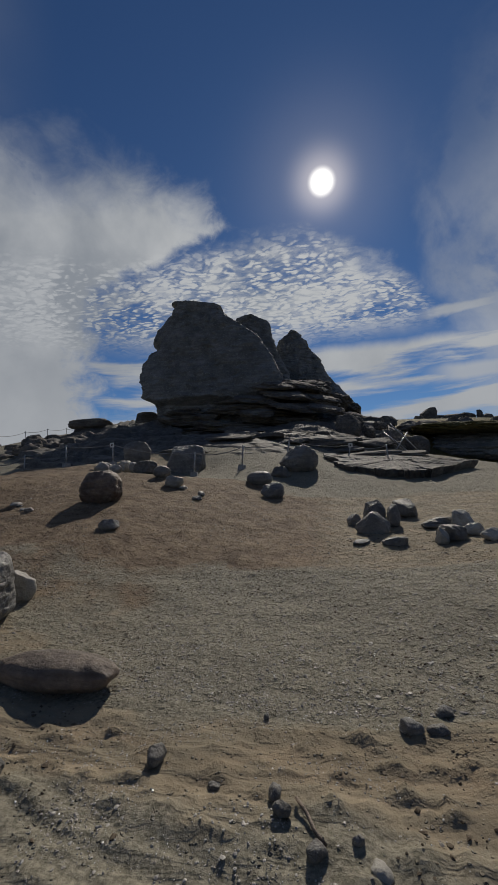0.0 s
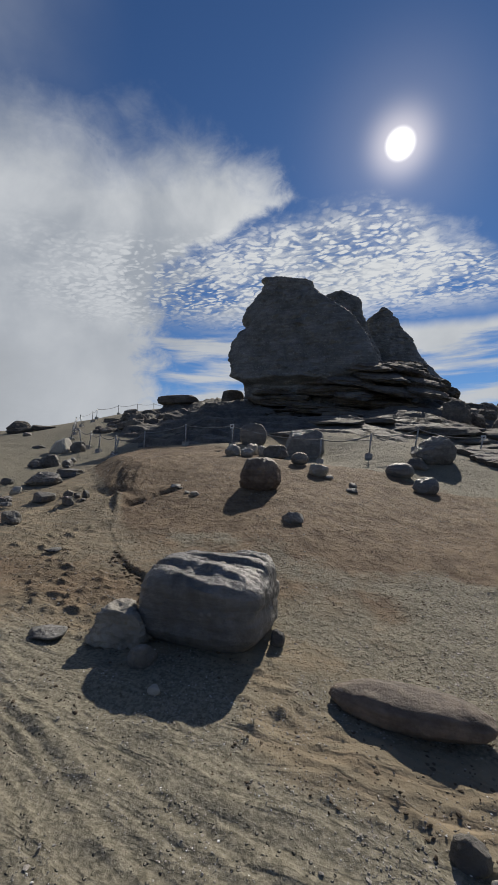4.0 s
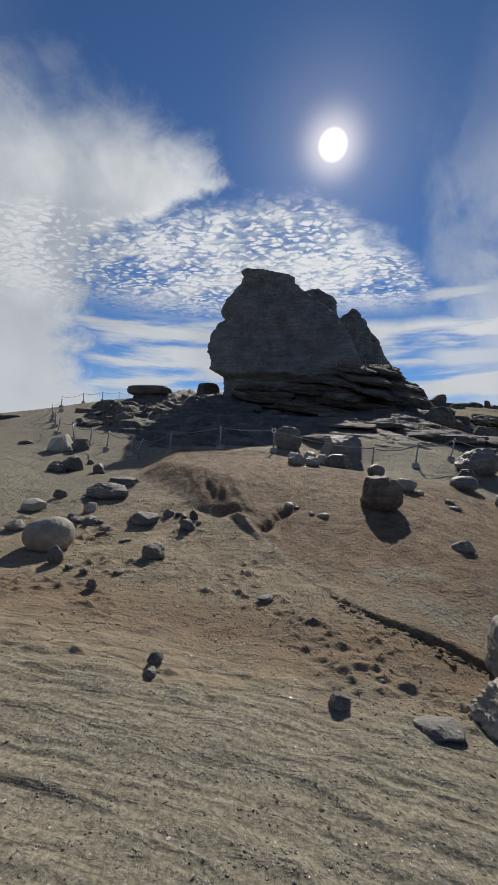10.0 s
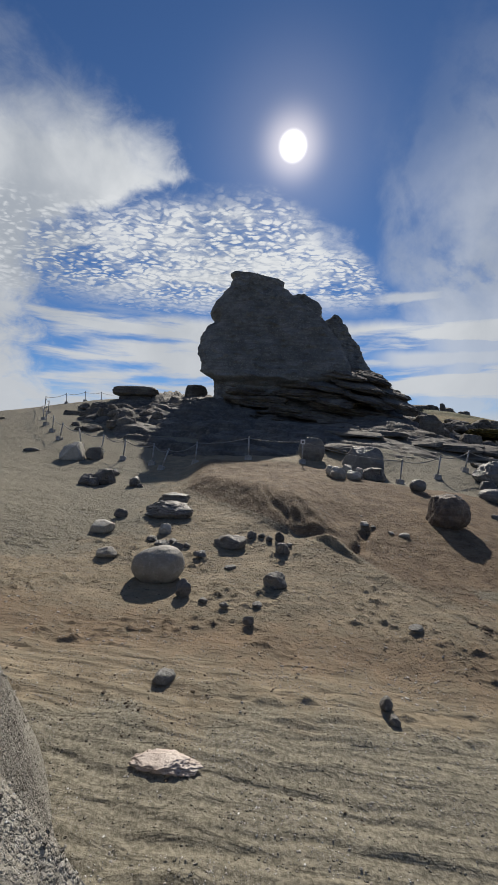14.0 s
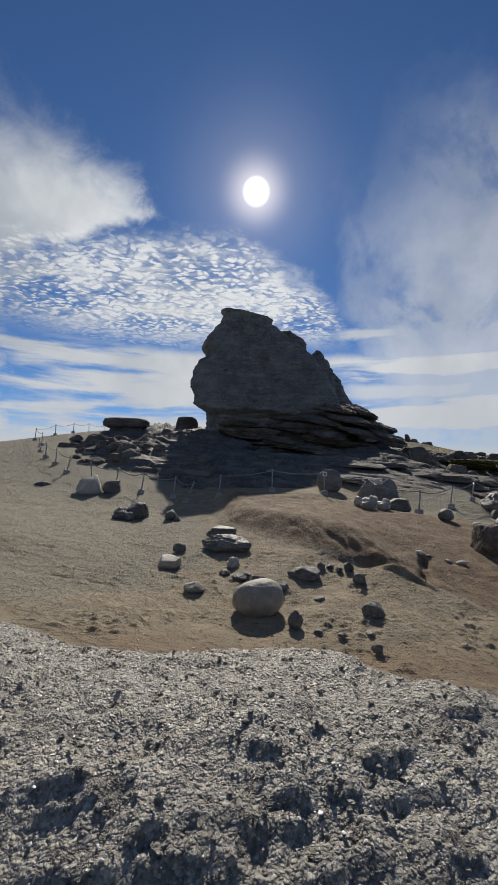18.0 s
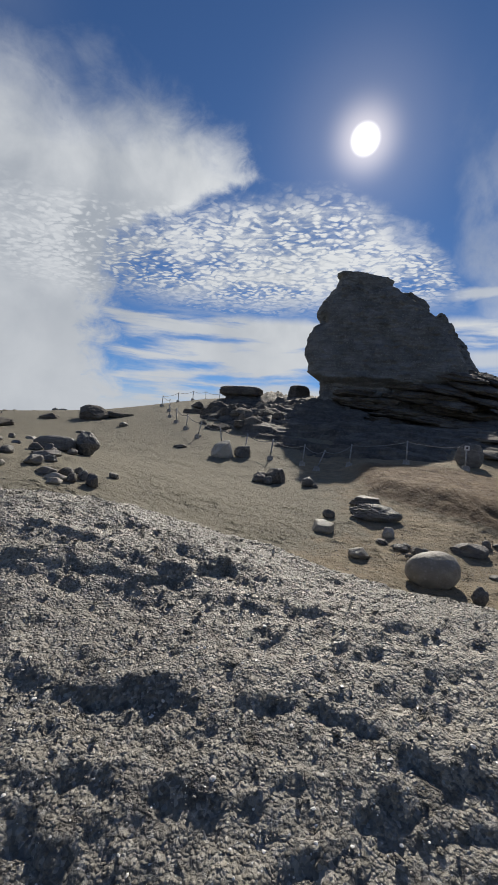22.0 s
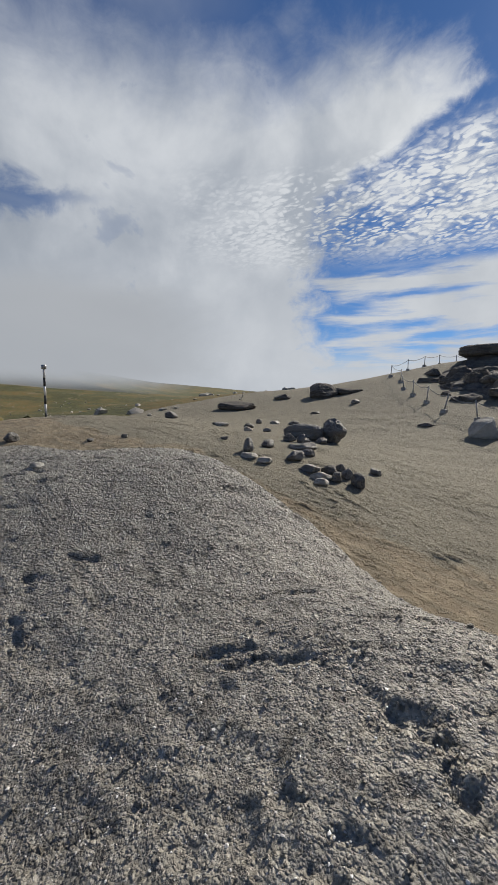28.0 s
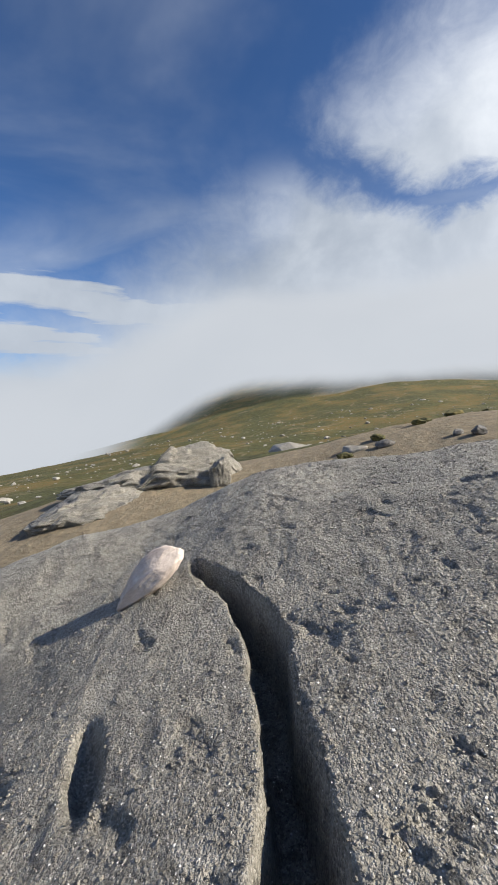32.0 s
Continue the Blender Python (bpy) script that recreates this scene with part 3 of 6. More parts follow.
def land(x, y):
    """Height of the ground."""
    x, y = np.asarray(x, float), np.asarray(y, float)
    z = land_smooth(x, y)
    d = near_line(x, y, GULLY)
    d = d + 0.06 * fbm(x * 1.5, y * 1.5, 4.0, 2)
    d = d + 0.035 * fbm(x * 6.0, y * 6.0, 9.0, 3, 0.6) * smooth(1.2, 2.0, x)
    west = smooth(0.90, 0.0, x)
    reach = smooth(13.0, 11.2, y) * smooth(5.0, 3.2, x) * smooth(-3.8, -2.6, x)
    up = smooth(-0.02, 0.035, d) * (1 - west) + (0.05 * smooth(-0.03, 0.08, d) + 0.95 * smooth(-0.02, 0.85, d)) * west
    z = z + reach * (0.012 + 0.016 * smooth(1.7, 2.4, x) * smooth(3.9, 3.3, x) + 0.42 * west) * up * np.exp(-np.maximum(d, 0) / (0.8 + 0.9 * west))
    torn_edge = smooth(-0.35, 0.1, fbm(x * 0.9, y * 0.9, 13.0, 2))
    z = z - (0.003 + 0.110 * smooth(1.8, 2.5, x) * torn_edge) * np.exp(-((d + 0.015) / (0.022 + 0.012 * smooth(2.0, 2.9, x) + 0.008 * gnoise(x * 5, y * 5, 8.0))) ** 2) * smooth(-1.6, -0.8, x) * smooth(4.0, 3.2, x)
    c = near_line(x, y, DOME_CUT) + 0.05 * fbm(x * 4, y * 4, 6.0, 3)
    z = z - 0.11 * np.exp(-((c + 0.05 * gnoise(x * 6, y * 6, 2.0)) / 0.08) ** 2)
    # the dome's foot is hollowed where the water has washed it out
    z = z - 0.10 * np.exp(-((x - 0.15) / 0.45) ** 2 - ((y - 6.58 + 0.35 * x) / 0.12) ** 2)
    close = smooth(40, 14, np.hypot(x, y - 6))
    z = z + close * (0.055 * fbm(x * 0.8, y * 0.8, 1.0, 3) + 0.018 * fbm(x * 3.2, y * 3.2, 2.0, 3) + 0.012 * np.maximum(fbm(x * 7.5, y * 8.5, 7.0, 2) - 0.12, 0))
    # water-worn ripples that bend towards the south-east, and trodden crumbs above them
    bend = 0.30 * np.maximum(x - 1.5, 0) - 0.10 * np.maximum(-0.5 - x, 0)
    flow = y + bend + 0.10 * fbm(x * 0.7, y * 0.9, 2.0, 3) + 0.03 * fbm(x * 2.5, y * 3.5, 2.5, 2)
    lane = gnoise(x * 0.55 + 0.3 * y, flow * 9.5, 6.0) + 0.6 * gnoise(x * 1.6, flow * 19.0, 7.0)
    ridge = 0.5 - np.abs(lane)
    z = z + close * (0.030 * ridge + 0.012 * fbm(x * 1.1 + 0.6 * y, flow * 4.0, 5.0, 3)) * smooth(3.7, 2.7, y + 0.10 * x) * smooth(-6, -3, x)
    crumbs = np.maximum(fbm(x * 8.0, y * 9.5, 17.0, 3) - 0.02, 0) * smooth(-0.1, 0.25, fbm(x * 0.8, y * 1.1, 18.0, 2))
    z = z + close * 0.085 * crumbs * smooth(2.4, 3.2, y + 0.10 * x) * smooth(8.5, 6.5, y) * smooth(0.12, -0.05, d)
    # runnels down the brown dome's flank
    z = z + (0.04 * gnoise(x * 5.0 + 1.5 * y, y * 0.8, 3.0) - 0.045 * smooth(0.20, 0.0, np.abs(gnoise(x * 6.5 + 2.6 * y, y * 1.2, 3.5)))) * np.exp(-((d - 0.45) / 0.3) ** 2) * smooth(0.8, 0.2, x) * smooth(-1.6, -0.8, x)
    return z


SWELL_X, SWELL_Y = (-10.5, -9.5, -8.5, -7.5, -6.5, -5.5, -4.5, -3.5, -2.5, -1.5, -0.5), (-3.0, -2.0, -1.0, 0.0, 1.0, 2.0)
SWELLS = [[0.01, 0.15, 0.4, -0.1, -0.45, -0.06, 0.06, 0.08, 0.01, 0.01, 0.0],
          [0.08, 0.57, -0.03, -0.09, -0.03, -0.08, -0.12, 0.19, 0.15, 0.22, 0.06],
          [0.04, 0.53, 0.32, 0.06, -0.13, 0.08, 0.13, -0.04, -0.04, 0.17, 0.11],
          [0.06, 0.61, -0.04, 0.04, -0.09, 0.04, -0.12, -0.03, 0.03, 0.03, 0.53],
          [0.0, 0.08, 0.27, -0.04, 0.04, -0.16, 0.32, -0.02, 0.13, 0.16, 0.35],
          [-0.0, -0.0, 0.11, -0.06, 0.12, 0.29, -0.49, 0.08, -0.34, 0.08, -0.14]]
CRACK = [(-7.43, -1.42), (-7.20, -1.27), (-6.93, -1.02), (-6.65, -0.85), (-6.37, -0.73), (-6.22, -0.71), (-6.00, -0.657), (-5.80, -0.61), (-5.67, -0.58), (-5.50, -0.575), (-5.30, -0.55), (-5.09, -0.46)]
SIDE_CRACKS = [[(-7.62, -1.09), (-7.4, -0.85), (-7.25, -0.72), (-7.21, -0.46), (-7.12, -0.19), (-7.03, -0.05)], [(-8.49, -2.85), (-8.13, -2.56), (-7.93, -2.26), (-7.62, -2.06), (-7.4, -1.5)],
               [(-2.36, 0.31), (-2.6, 0.36), (-2.82, 0.23), (-2.93, 0.26), (-3.06, 0.31), (-3.2, 0.32), (-3.33, 0.30), (-3.8, 0.2)], [(-2.7, 1.15), (-2.9, 0.80), (-3.1, 1.0), (-3.5, 1.15)],
               [(-3.2, 0.62), (-3.48, 0.79), (-3.62, 0.67), (-3.74, 0.54), (-3.95, 0.50)]]
SLAB_HOLLOWS = [(-3.80, 0.50, 0.24, 0.10, 0.075), (-3.55, 0.74, 0.22, 0.07, 0.05), (-3.66, 0.98, 0.20, 0.08, 0.04), (-2.35, 0.58, 0.16, 0.06, 0.04), (-4.2, 0.42, 0.14, 0.07, 0.04), (-3.2, 0.56, 0.14, 0.05, 0.03)]
HOLLOW = (-5.92, -1.41)


def slab_base(x, y):
    """The slab's broad form: a crest, a dip to the south, a rounded northern edge, and swells."""
    cx, cz = zip(*SLAB_CREST)
    crest = sum(np.interp(x + o, cx, cz) for o in (-0.3, -0.15, 0.0, 0.15, 0.3)) / 5
    south = 0.5 * (0.55 - y + np.sqrt((0.55 - y) ** 2 + 0.36)) - 0.06
    north = np.maximum(y - 1.0 - 0.10 * gnoise(x * 1.1, 0.0, 9.0), 0)
    dip = 0.33 + 0.23 * smooth(-4.4, -5.6, x)
    z = crest - dip * south / (1 + 0.25 * south) - 0.22 * north ** 2 - 1.15 * np.maximum(north - 0.72, 0)
    z = z - 0.35 * np.maximum(south - 1.3, 0) * smooth(-5.0, -4.0, x)
    for cy, row in zip(SWELL_Y, SWELLS):
        for cx, a in zip(SWELL_X, row):
            z = z + a * np.exp(-((x - cx) ** 2 + (y - cy) ** 2) / 0.9)
    return z - 2.2 * np.maximum(x + 1.75, 0) * smooth(0.85, 1.4, y)


def slab_height(x, y):
    z = slab_base(x, y)
    z = z - 1.5 * np.maximum(-0.45 - z, 0) - 5.0 * np.maximum(-3.75 - y, 0)
    wild = 0.45 + 0.55 * smooth(-5.4, -4.2, x)        # the eastern end is rougher
    z = z + 0.026 * fbm(x * 1.1, y * 1.1, 11.0, 3) + wild * 0.012 * fbm(x * 3.6, y * 4.6, 12.0, 4, 0.62)
    # flakes broken off in low steps, hollows and pits with ragged rims
    flake = fbm(x * 0.9 + 2, y * 1.9 - 0.3 * x, 14.0, 6, 0.62)
    for level in (-0.30, -0.08, 0.12, 0.30):
        z = z + wild * 0.010 * smooth(level - 0.012, level + 0.014, flake)
    scoop = fbm(x * 1.5, y * 2.4 + 5, 16.0, 5, 0.6)
    z = z - wild * 0.006 * smooth(0.20, 0.50, scoop)
    pits = fbm(x * 3.2, y * 6.0, 21.0, 4, 0.6)
    z = z - wild * 0.004 * smooth(0.30, 0.42, pits)
    chip = fbm(1.7 * x + 1.5 * y + 7, 5.6 * y - 5.0 * x, 25.0, 4, 0.58)
    z = z - 0.016 * smooth(0.36, 0.39, chip) * smooth(-3.6, -4.6, x)
    z = z + wild * 0.014 * fbm(x * 13, y * 16, 23.0, 4, 0.75)
    for hx, hy, wx, wy, deep in SLAB_HOLLOWS:
        r = np.hypot((x - hx) / wx, (y - hy) / wy) + 0.45 * fbm(x * 5, y * 5, 31.0, 3)
        z = z - 0.20 * deep * smooth(1.15, 0.35, r)
    d = near_line(x, y, CRACK) + 0.035 * fbm(x * 4, y * 4, 41.0, 3)
    wide = np.interp(x, (-7.4, -7.2, -6.93, -6.65, -6.37, -6.0, -5.7, -5.5, -5.2), (0.012, 0.03, 0.04, 0.062, 0.075, 0.055, 0.062, 0.085, 0.12))
    gone = smooth(-7.40, -7.1, x)
    z = z - gone * (0.42 * np.where(d > 0, smooth(wide + 0.012, wide - 0.012, d), smooth(wide + 0.05, wide - 0.02, -d)))
    for k, line in enumerate(SIDE_CRACKS):
        e = near_line(x, y, line) + 0.04 * fbm(x * 3, y * 3, 50.0 + k, 4, 0.6)
        z = z - 0.013 * smooth(0.014, 0.0, np.abs(e)) * smooth(-0.35, 0.1, gnoise(x * 3, y * 3, 60.0 + k)) + 0.010 * smooth(0.02, -0.02, e) * smooth(0.45, 0.03, np.abs(e))
    hollow = np.hypot((x - HOLLOW[0]) / 0.22, (y - HOLLOW[1] - 0.45 * (x - HOLLOW[0])) / 0.075) + 0.3 * gnoise(x * 6, y * 6, 3.0)
    return z - 0.10 * smooth(1.25, 0.35, hollow)


gx = spaced([(-3000, 300), (-600, 40), (-160, 8), (-90, 2.5), (-48, 1.0), (-22, 0.3), (-11, 0.10), (-4.0, 0.034), (0.6, 0.022), (3.4, 0.036), (8.0, 0.06), (9.2, 0.35), (26, 2), (70, 20), (300, 200), (1500, 1500), (3000, 1)])
gy = spaced([(-3000, 300), (-600, 40), (-120, 4), (-30, 1.0), (-6, 0.25), (0.6, 0.017), (3.0, 0.018), (4.4, 0.022), (5.4, 0.032), (7.6, 0.06), (9.0, 0.09), (14.5, 0.25), (30, 0.9), (60, 5), (160, 30), (600, 200), (3000, 1)])
X, Y = np.meshgrid(gx, gy)
Z = land(X, Y)
ground_mesh = mesh_from("ground", np.stack([X.ravel(), Y.ravel(), Z.ravel()], 1), grid_faces(len(gx), len(gy)), SOIL)


def point_attribute(me, name, values):
    me.attributes.new(name, "FLOAT", "POINT").data.foreach_set("value", np.asarray(values, np.float32).ravel())


over = near_line(X, Y, GULLY)
dome = smooth(-0.05, 0.25, over) * smooth(11.9, 10.8, Y) * smooth(7.5, 5.5, X) * smooth(-3.2, -1.8, X) * smooth(4.6, 6.2, Y + 0.25 * X)
lower = smooth(0.0, 0.4, over) * smooth(6.6, 5.2, Y + 0.1 * X) * smooth(1.0, 2.5, X)
fan = 0.75 * np.exp(-((X + 6.2) / 3.2) ** 2 - ((Y - 9.2) / 2.6) ** 2) + np.exp(-((X + 5.0) / 2.2) ** 2 - ((Y - 7.0) / 1.5) ** 2)
fore = (smooth(3.4, 2.2, Y - 0.1 * X) * 0.60 + 0.20) * smooth(-9.5, -7.5, X) + 0.12 * smooth(-9.0, -11.0, X)
slope_grit = 0.8 * smooth(-3.2, -5.5, X) * smooth(3.6, 5.2, Y)
right_rock = smooth(8.5, 10.5, Y) * smooth(4.0, 6.5, X + 0.25 * (Y - 10)) + 0.9 * smooth(9.8, 11.0, Y) * smooth(1.0, 3.0, X)
wash = smooth(4.7, 5.5, X) * smooth(2.80, 2.98, Y - 0.03 * X + 0.15) * smooth(5.6, 4.8, Y)
strip = np.exp(-((Y - 2.55) / 0.33) ** 2) * smooth(3.6, 4.6, X) * smooth(9.5, 8.0, X)
ochre = 0.58 * np.exp(-((Y - 3.7) / 0.85) ** 2) * smooth(-6.0, -3.0, X) * smooth(4.6, 3.0, X)
point_attribute(ground_mesh, "loam", np.clip(dome * 0.95 * (1 - wash) + 0.42 * strip + ochre, 0, 1))
point_attribute(ground_mesh, "grit", np.clip((0.35 * lower + 0.7 * wash + fore) * (1 - 0.7 * strip) + 0.9 * fan + slope_grit + right_rock + 0.8 * smooth(13, 16, Y), 0, 1))
edge_of_meadow = -17.2 - 0.50 * np.clip(Y, 0, 14) + 0.45 * np.clip(-Y - 3.5, 0, 14)
meadow = smooth(8.5, 11.5, X) * smooth(20.5, 23.5, Y) + smooth(1.0, -1.0, X - edge_of_meadow) + smooth(26, 36, np.hypot(X, Y - 10))
point_attribute(ground_mesh, "grass", np.clip(meadow, 0, 1) * 0.95)
point_attribute(ground_mesh, "ripple", smooth(4.2, 3.0, Y + 0.12 * X) * smooth(-6, -3, X))
ground = tagged(new("ground", ground_mesh), "ochre sandy soil with grey gravel, brown loam and distant grass", "ground", kind="structure")

sx = spaced([(-11.0, 0.10), (-9.4, 0.030), (-7.6, 0.014), (-5.0, 0.011), (-2.0, 0.015), (-1.0, 0.04), (-0.4, 1)])
sy = spaced([(-4.2, 0.10), (-3.2, 0.030), (-1.9, 0.015), (-0.2, 0.011), (1.3, 0.016), (1.9, 0.04), (3.2, 1)])
X, Y = np.meshgrid(sx, sy)
Z = slab_height(X, Y)
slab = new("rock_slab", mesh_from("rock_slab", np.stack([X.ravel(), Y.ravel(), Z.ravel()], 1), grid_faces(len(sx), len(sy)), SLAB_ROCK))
tagged(slab, "broad weathered pale grey conglomerate slab with a deep crack", "rock slab", kind="structure")


def height_at(x, y):
    return float(land(np.array([x]), np.array([y]))[0])


def slab_at(x, y):
    return float(slab_height(np.array([x]), np.array([y]))[0])


# ---- stones ----
_ico = {}


def unit_ball(level):
    if level not in _ico:
        bm = bmesh.new()
        bmesh.ops.create_icosphere(bm, subdivisions=level, radius=1.0)
        v = np.array([p.co[:] for p in bm.verts])
        f = np.array([[p.index for p in q.verts] for q in bm.faces])
        bm.free()
        _ico[level] = (v / np.linalg.norm(v, axis=1, keepdims=True), f)
    return _ico[level]


def rock_shape(seed, wx, wy, wz, boxy=3.0, cuts=5, rough=0.10, level=4, beds=0.0):
    """Points of a broken or worn stone of that size, standing on z = 0, with sunk foot."""
    rs = np.random.RandomState(seed)
    v, f = unit_ball(level)
    p = v / (np.abs(v) ** boxy).sum(1, keepdims=True) ** (1 / boxy)
    for _ in range(cuts * 2):
        n = rs.normal(size=3)
        n[2] = abs(n[2]) * 0.8
        n /= np.linalg.norm(n)
        d = rs.uniform(0.62, 0.95)
        over = np.maximum(p @ n - d, 0)
        p = p - over[:, None] * n * 0.97
    o = rs.uniform(0, 50, 3)
    bump = fbm(p[:, 0] * 1.3 + o[0], p[:, 1] * 1.3 + o[1], p[:, 2] * 1.3 + o[2], 3, 0.5)
    chip = np.abs(fbm(p[:, 0] * 3.1 + o[1], p[:, 1] * 3.1 + o[2], p[:, 2] * 3.1 + o[0], 3, 0.55))
    p = p + v * (rough * 1.0 * bump - (rough * 0.7 if cuts or boxy > 3 else 0.02) * chip)[:, None]
    skin = fbm(p[:, 0] * 6.5 + o[2], p[:, 1] * 6.5 + o[0], p[:, 2] * 6.5 + o[1], 3, 0.6)
    p = p + v * ((0.62 * rough if boxy > 2.15 else 0.2 * rough) * skin)[:, None]
    if beds:
        layer = gnoise(p[:, 2] * 5.5 + o[2], p[:, 0] * 0.5, p[:, 1] * 0.5 + o[1])
        p[:, :2] *= (1 + beds * layer)[:, None]
    p = p / np.abs(p).max(0)
    p = p * (wx / 2, wy / 2, wz / 2)
    p[:, 2] += wz * 0.40
    return p, f


def stone(name, x, y, wide, tall, material, label, deep=None, turn=0.0, seed=0, boxy=2.8, cuts=5, rough=0.15, level=4, beds=0.0, tilt=0.0,
          category="stone", group="", on=None, flat=False):
    """A loose stone on the ground; wide across, deep along, tall from the ground up."""
    deep = deep or wide * 0.75
    off = math.hypot(x - min(max(x, -4.6), 6.6), y)
    tall *= 0.95 if off > 8 or boxy < 2.5 else 0.82 if off > 4.6 else 0.66
    p, f = rock_shape(seed + int(abs(x) * 97 + abs(y) * 57), wide, deep, tall * 1.18, boxy, cuts, rough, level, beds)
    ob = new(name, mesh_from(name, p, f, material, flat))
    z = height_at(x, y) if on is None else on
    ob.matrix_world = pose(x, y + deep * 0.3, z - 0.02 * tall, tilt, tilt * 0.4, turn)
    return tagged(ob, label, category, group)


EGG = "smooth rounded pale grey boulder like an egg on sandy soil"
L_PALE = "pale grey angular stone lying on trodden sand"
L_DARK = "dark grey rough stone on ochre soil"
CHIP = "thin flat grey stone chip on the soil"

# the stone field below the rock
egg = stone("boulder", -1.86, 4.83, 0.66, 0.42, PALE, EGG, 0.47, 6, 3, 2.1, 0, 0.06, 5, category="boulder")
for vert in egg.data.vertices:                          # narrower towards its western end
    slim = 1 + 0.20 * vert.co.x / 0.33
    vert.co.y, vert.co.z = vert.co.y * slim, vert.co.z * (0.5 + 0.5 * slim)
stone("stone", -1.44, 4.49, 0.20, 0.22, GREY, "small pointed grey stone beside a rounded boulder", turn=30, seed=2, boxy=2.0)
stone("boulder", -6.70, 12.17, 0.80, 0.58, PALE, "pale squared boulder beside the rope fence", 0.7, 8, 5, 4.5, 4, 0.05, 5, category="boulder")
stone("boulder", -6.05, 12.35, 0.65, 0.44, GREY, "grey sloping boulder beside a squared one", 0.5, -20, 6, 2.6, 6, category="boulder")
stone("stone", -3.27, 6.45, 0.40, 0.27, PALE, "pale squared stone block on sand", 0.36, -8, 7, 4.0, 3, 0.05, category="stone")
stone("stone", -2.72, 5.41, 0.30, 0.16, PALE, L_PALE, turn=20, seed=8)
stone("stone", -3.17, 7.11, 0.27, 0.18, DARK, L_DARK, turn=50, seed=9)
stone("boulder", -2.36, 7.20, 0.99, 0.36, GREY, "long loaf-shaped grey boulder on sand", 0.5, -4, 10, 3.0, 3, 0.20, 5, category="boulder")
stone("boulder", -2.45, 8.10, 0.70, 0.22, GREY, "low grey boulder sunk in the soil", 0.5, 14, 11, category="boulder")
stone("stone", -2.20, 6.50, 0.21, 0.19, PALE, "small pale cube-shaped stone in a cluster", turn=15, seed=12, boxy=4.5, cuts=2)
for k, (x, y, a, b) in enumerate([(-2.10, 5.95, 0.26, 0.13), (-1.86, 5.90, 0.22, 0.15), (-1.98, 6.12, 0.2, 0.1), (-2.33, 6.2, 0.21, 0.10), (-1.72, 5.98, 0.12, 0.09), (-2.0, 5.72, 0.12, 0.07)]):
    stone("stone", x, y, a, b, DARK if k % 2 else GREY, "small broken stone in a loose cluster", turn=40 * k, seed=20 + k, group="broken stone cluster")
stone("stone", -1.09, 6.02, 0.52, 0.25, DARK, "oblong dark pitted stone on soil", 0.34, -14, 30, 2.8, 4, 0.14)
stone("stone", -0.39, 4.83, 0.28, 0.23, DARK, "dark pitted block of stone on sand", 0.22, 25, 31, 3.6, 5, 0.16)
for k, (x, y, a, b) in enumerate([(-0.28, 5.84, 0.22, 0.20), (-0.77, 6.36, 0.18, 0.15), (-0.49, 6.29, 0.14, 0.09), (-0.32, 6.29, 0.16, 0.18), (-0.60, 6.42, 0.15, 0.08), (-0.18, 6.08, 0.12, 0.07)]):
    stone("stone", x, y, a, b, DARK, "dark stone at the foot of the brown dome", turn=55 * k, seed=40 + k, group="stones at the dome")
for k, (x, y, a, b) in enumerate([(-4.92, 9.45, 0.46, 0.27), (-4.56, 9.60, 0.62, 0.40), (-4.70, 9.35, 0.3, 0.2), (-3.75, 9.48, 0.37, 0.24), (-4.71, 10.72, 0.26, 0.18), (-3.55, 9.30, 0.16, 0.1)]):
    stone("stone", x, y, a, b, DARK if k < 3 else GREY, "dark stone in a small heap on the path", turn=35 * k, seed=50 + k, group="stones on the path")
for k, (x, y, a, b) in enumerate([(-1.45, 5.65, 0.22, 0.09), (-0.99, 5.33, 0.17, 0.06), (-0.59, 4.38, 0.14, 0.06), (-1.19, 4.39, 0.11, 0.08), (-0.94, 4.27, 0.11, 0.07), (1.11, 6.90, 0.23, 0.07),
                                  (1.49, 6.65, 0.12, 0.06), (1.67, 6.55, 0.18, 0.09), (1.06, 4.19, 0.18, 0.05), (3.59, 8.65, 0.21, 0.08), (4.06, 8.36, 0.20, 0.11), (4.07, 8.07, 0.24, 0.09), (1.25, 6.85, 0.12, 0.05)]):
    stone("stone_chip", x, y, a, b, PALE if k in (5, 6, 7, 9) else GREY, CHIP, turn=47 * k, seed=60 + k, boxy=3.5, level=3, group="flat stone chips")
for k, (x, y, a, b) in enumerate([(-0.66, 3.95, 0.12, 0.12), (0.42, 2.96, 0.13, 0.12), (0.44, 2.83, 0.10, 0.09), (1.71, 2.91, 0.15, 0.14), (-1.23, 2.91, 0.19, 0.10), (6.91, 2.80, 0.12, 0.09), (7.1, 2.95, 0.1, 0.06)]):
    stone("stone", x, y, a, b, DARK if k in (1, 2, 3) else GREY, "small stone on rippled sandy ground", turn=63 * k, seed=80 + k, boxy=3.4, level=3, group="small stones")
stone("quartz_block", -1.00, 2.15, 0.44, 0.05, QUARTZ, "flat pinkish white quartz stone on grey rippled ground", 0.20, -6, 90, 3.4, 5, 0.30, 5)

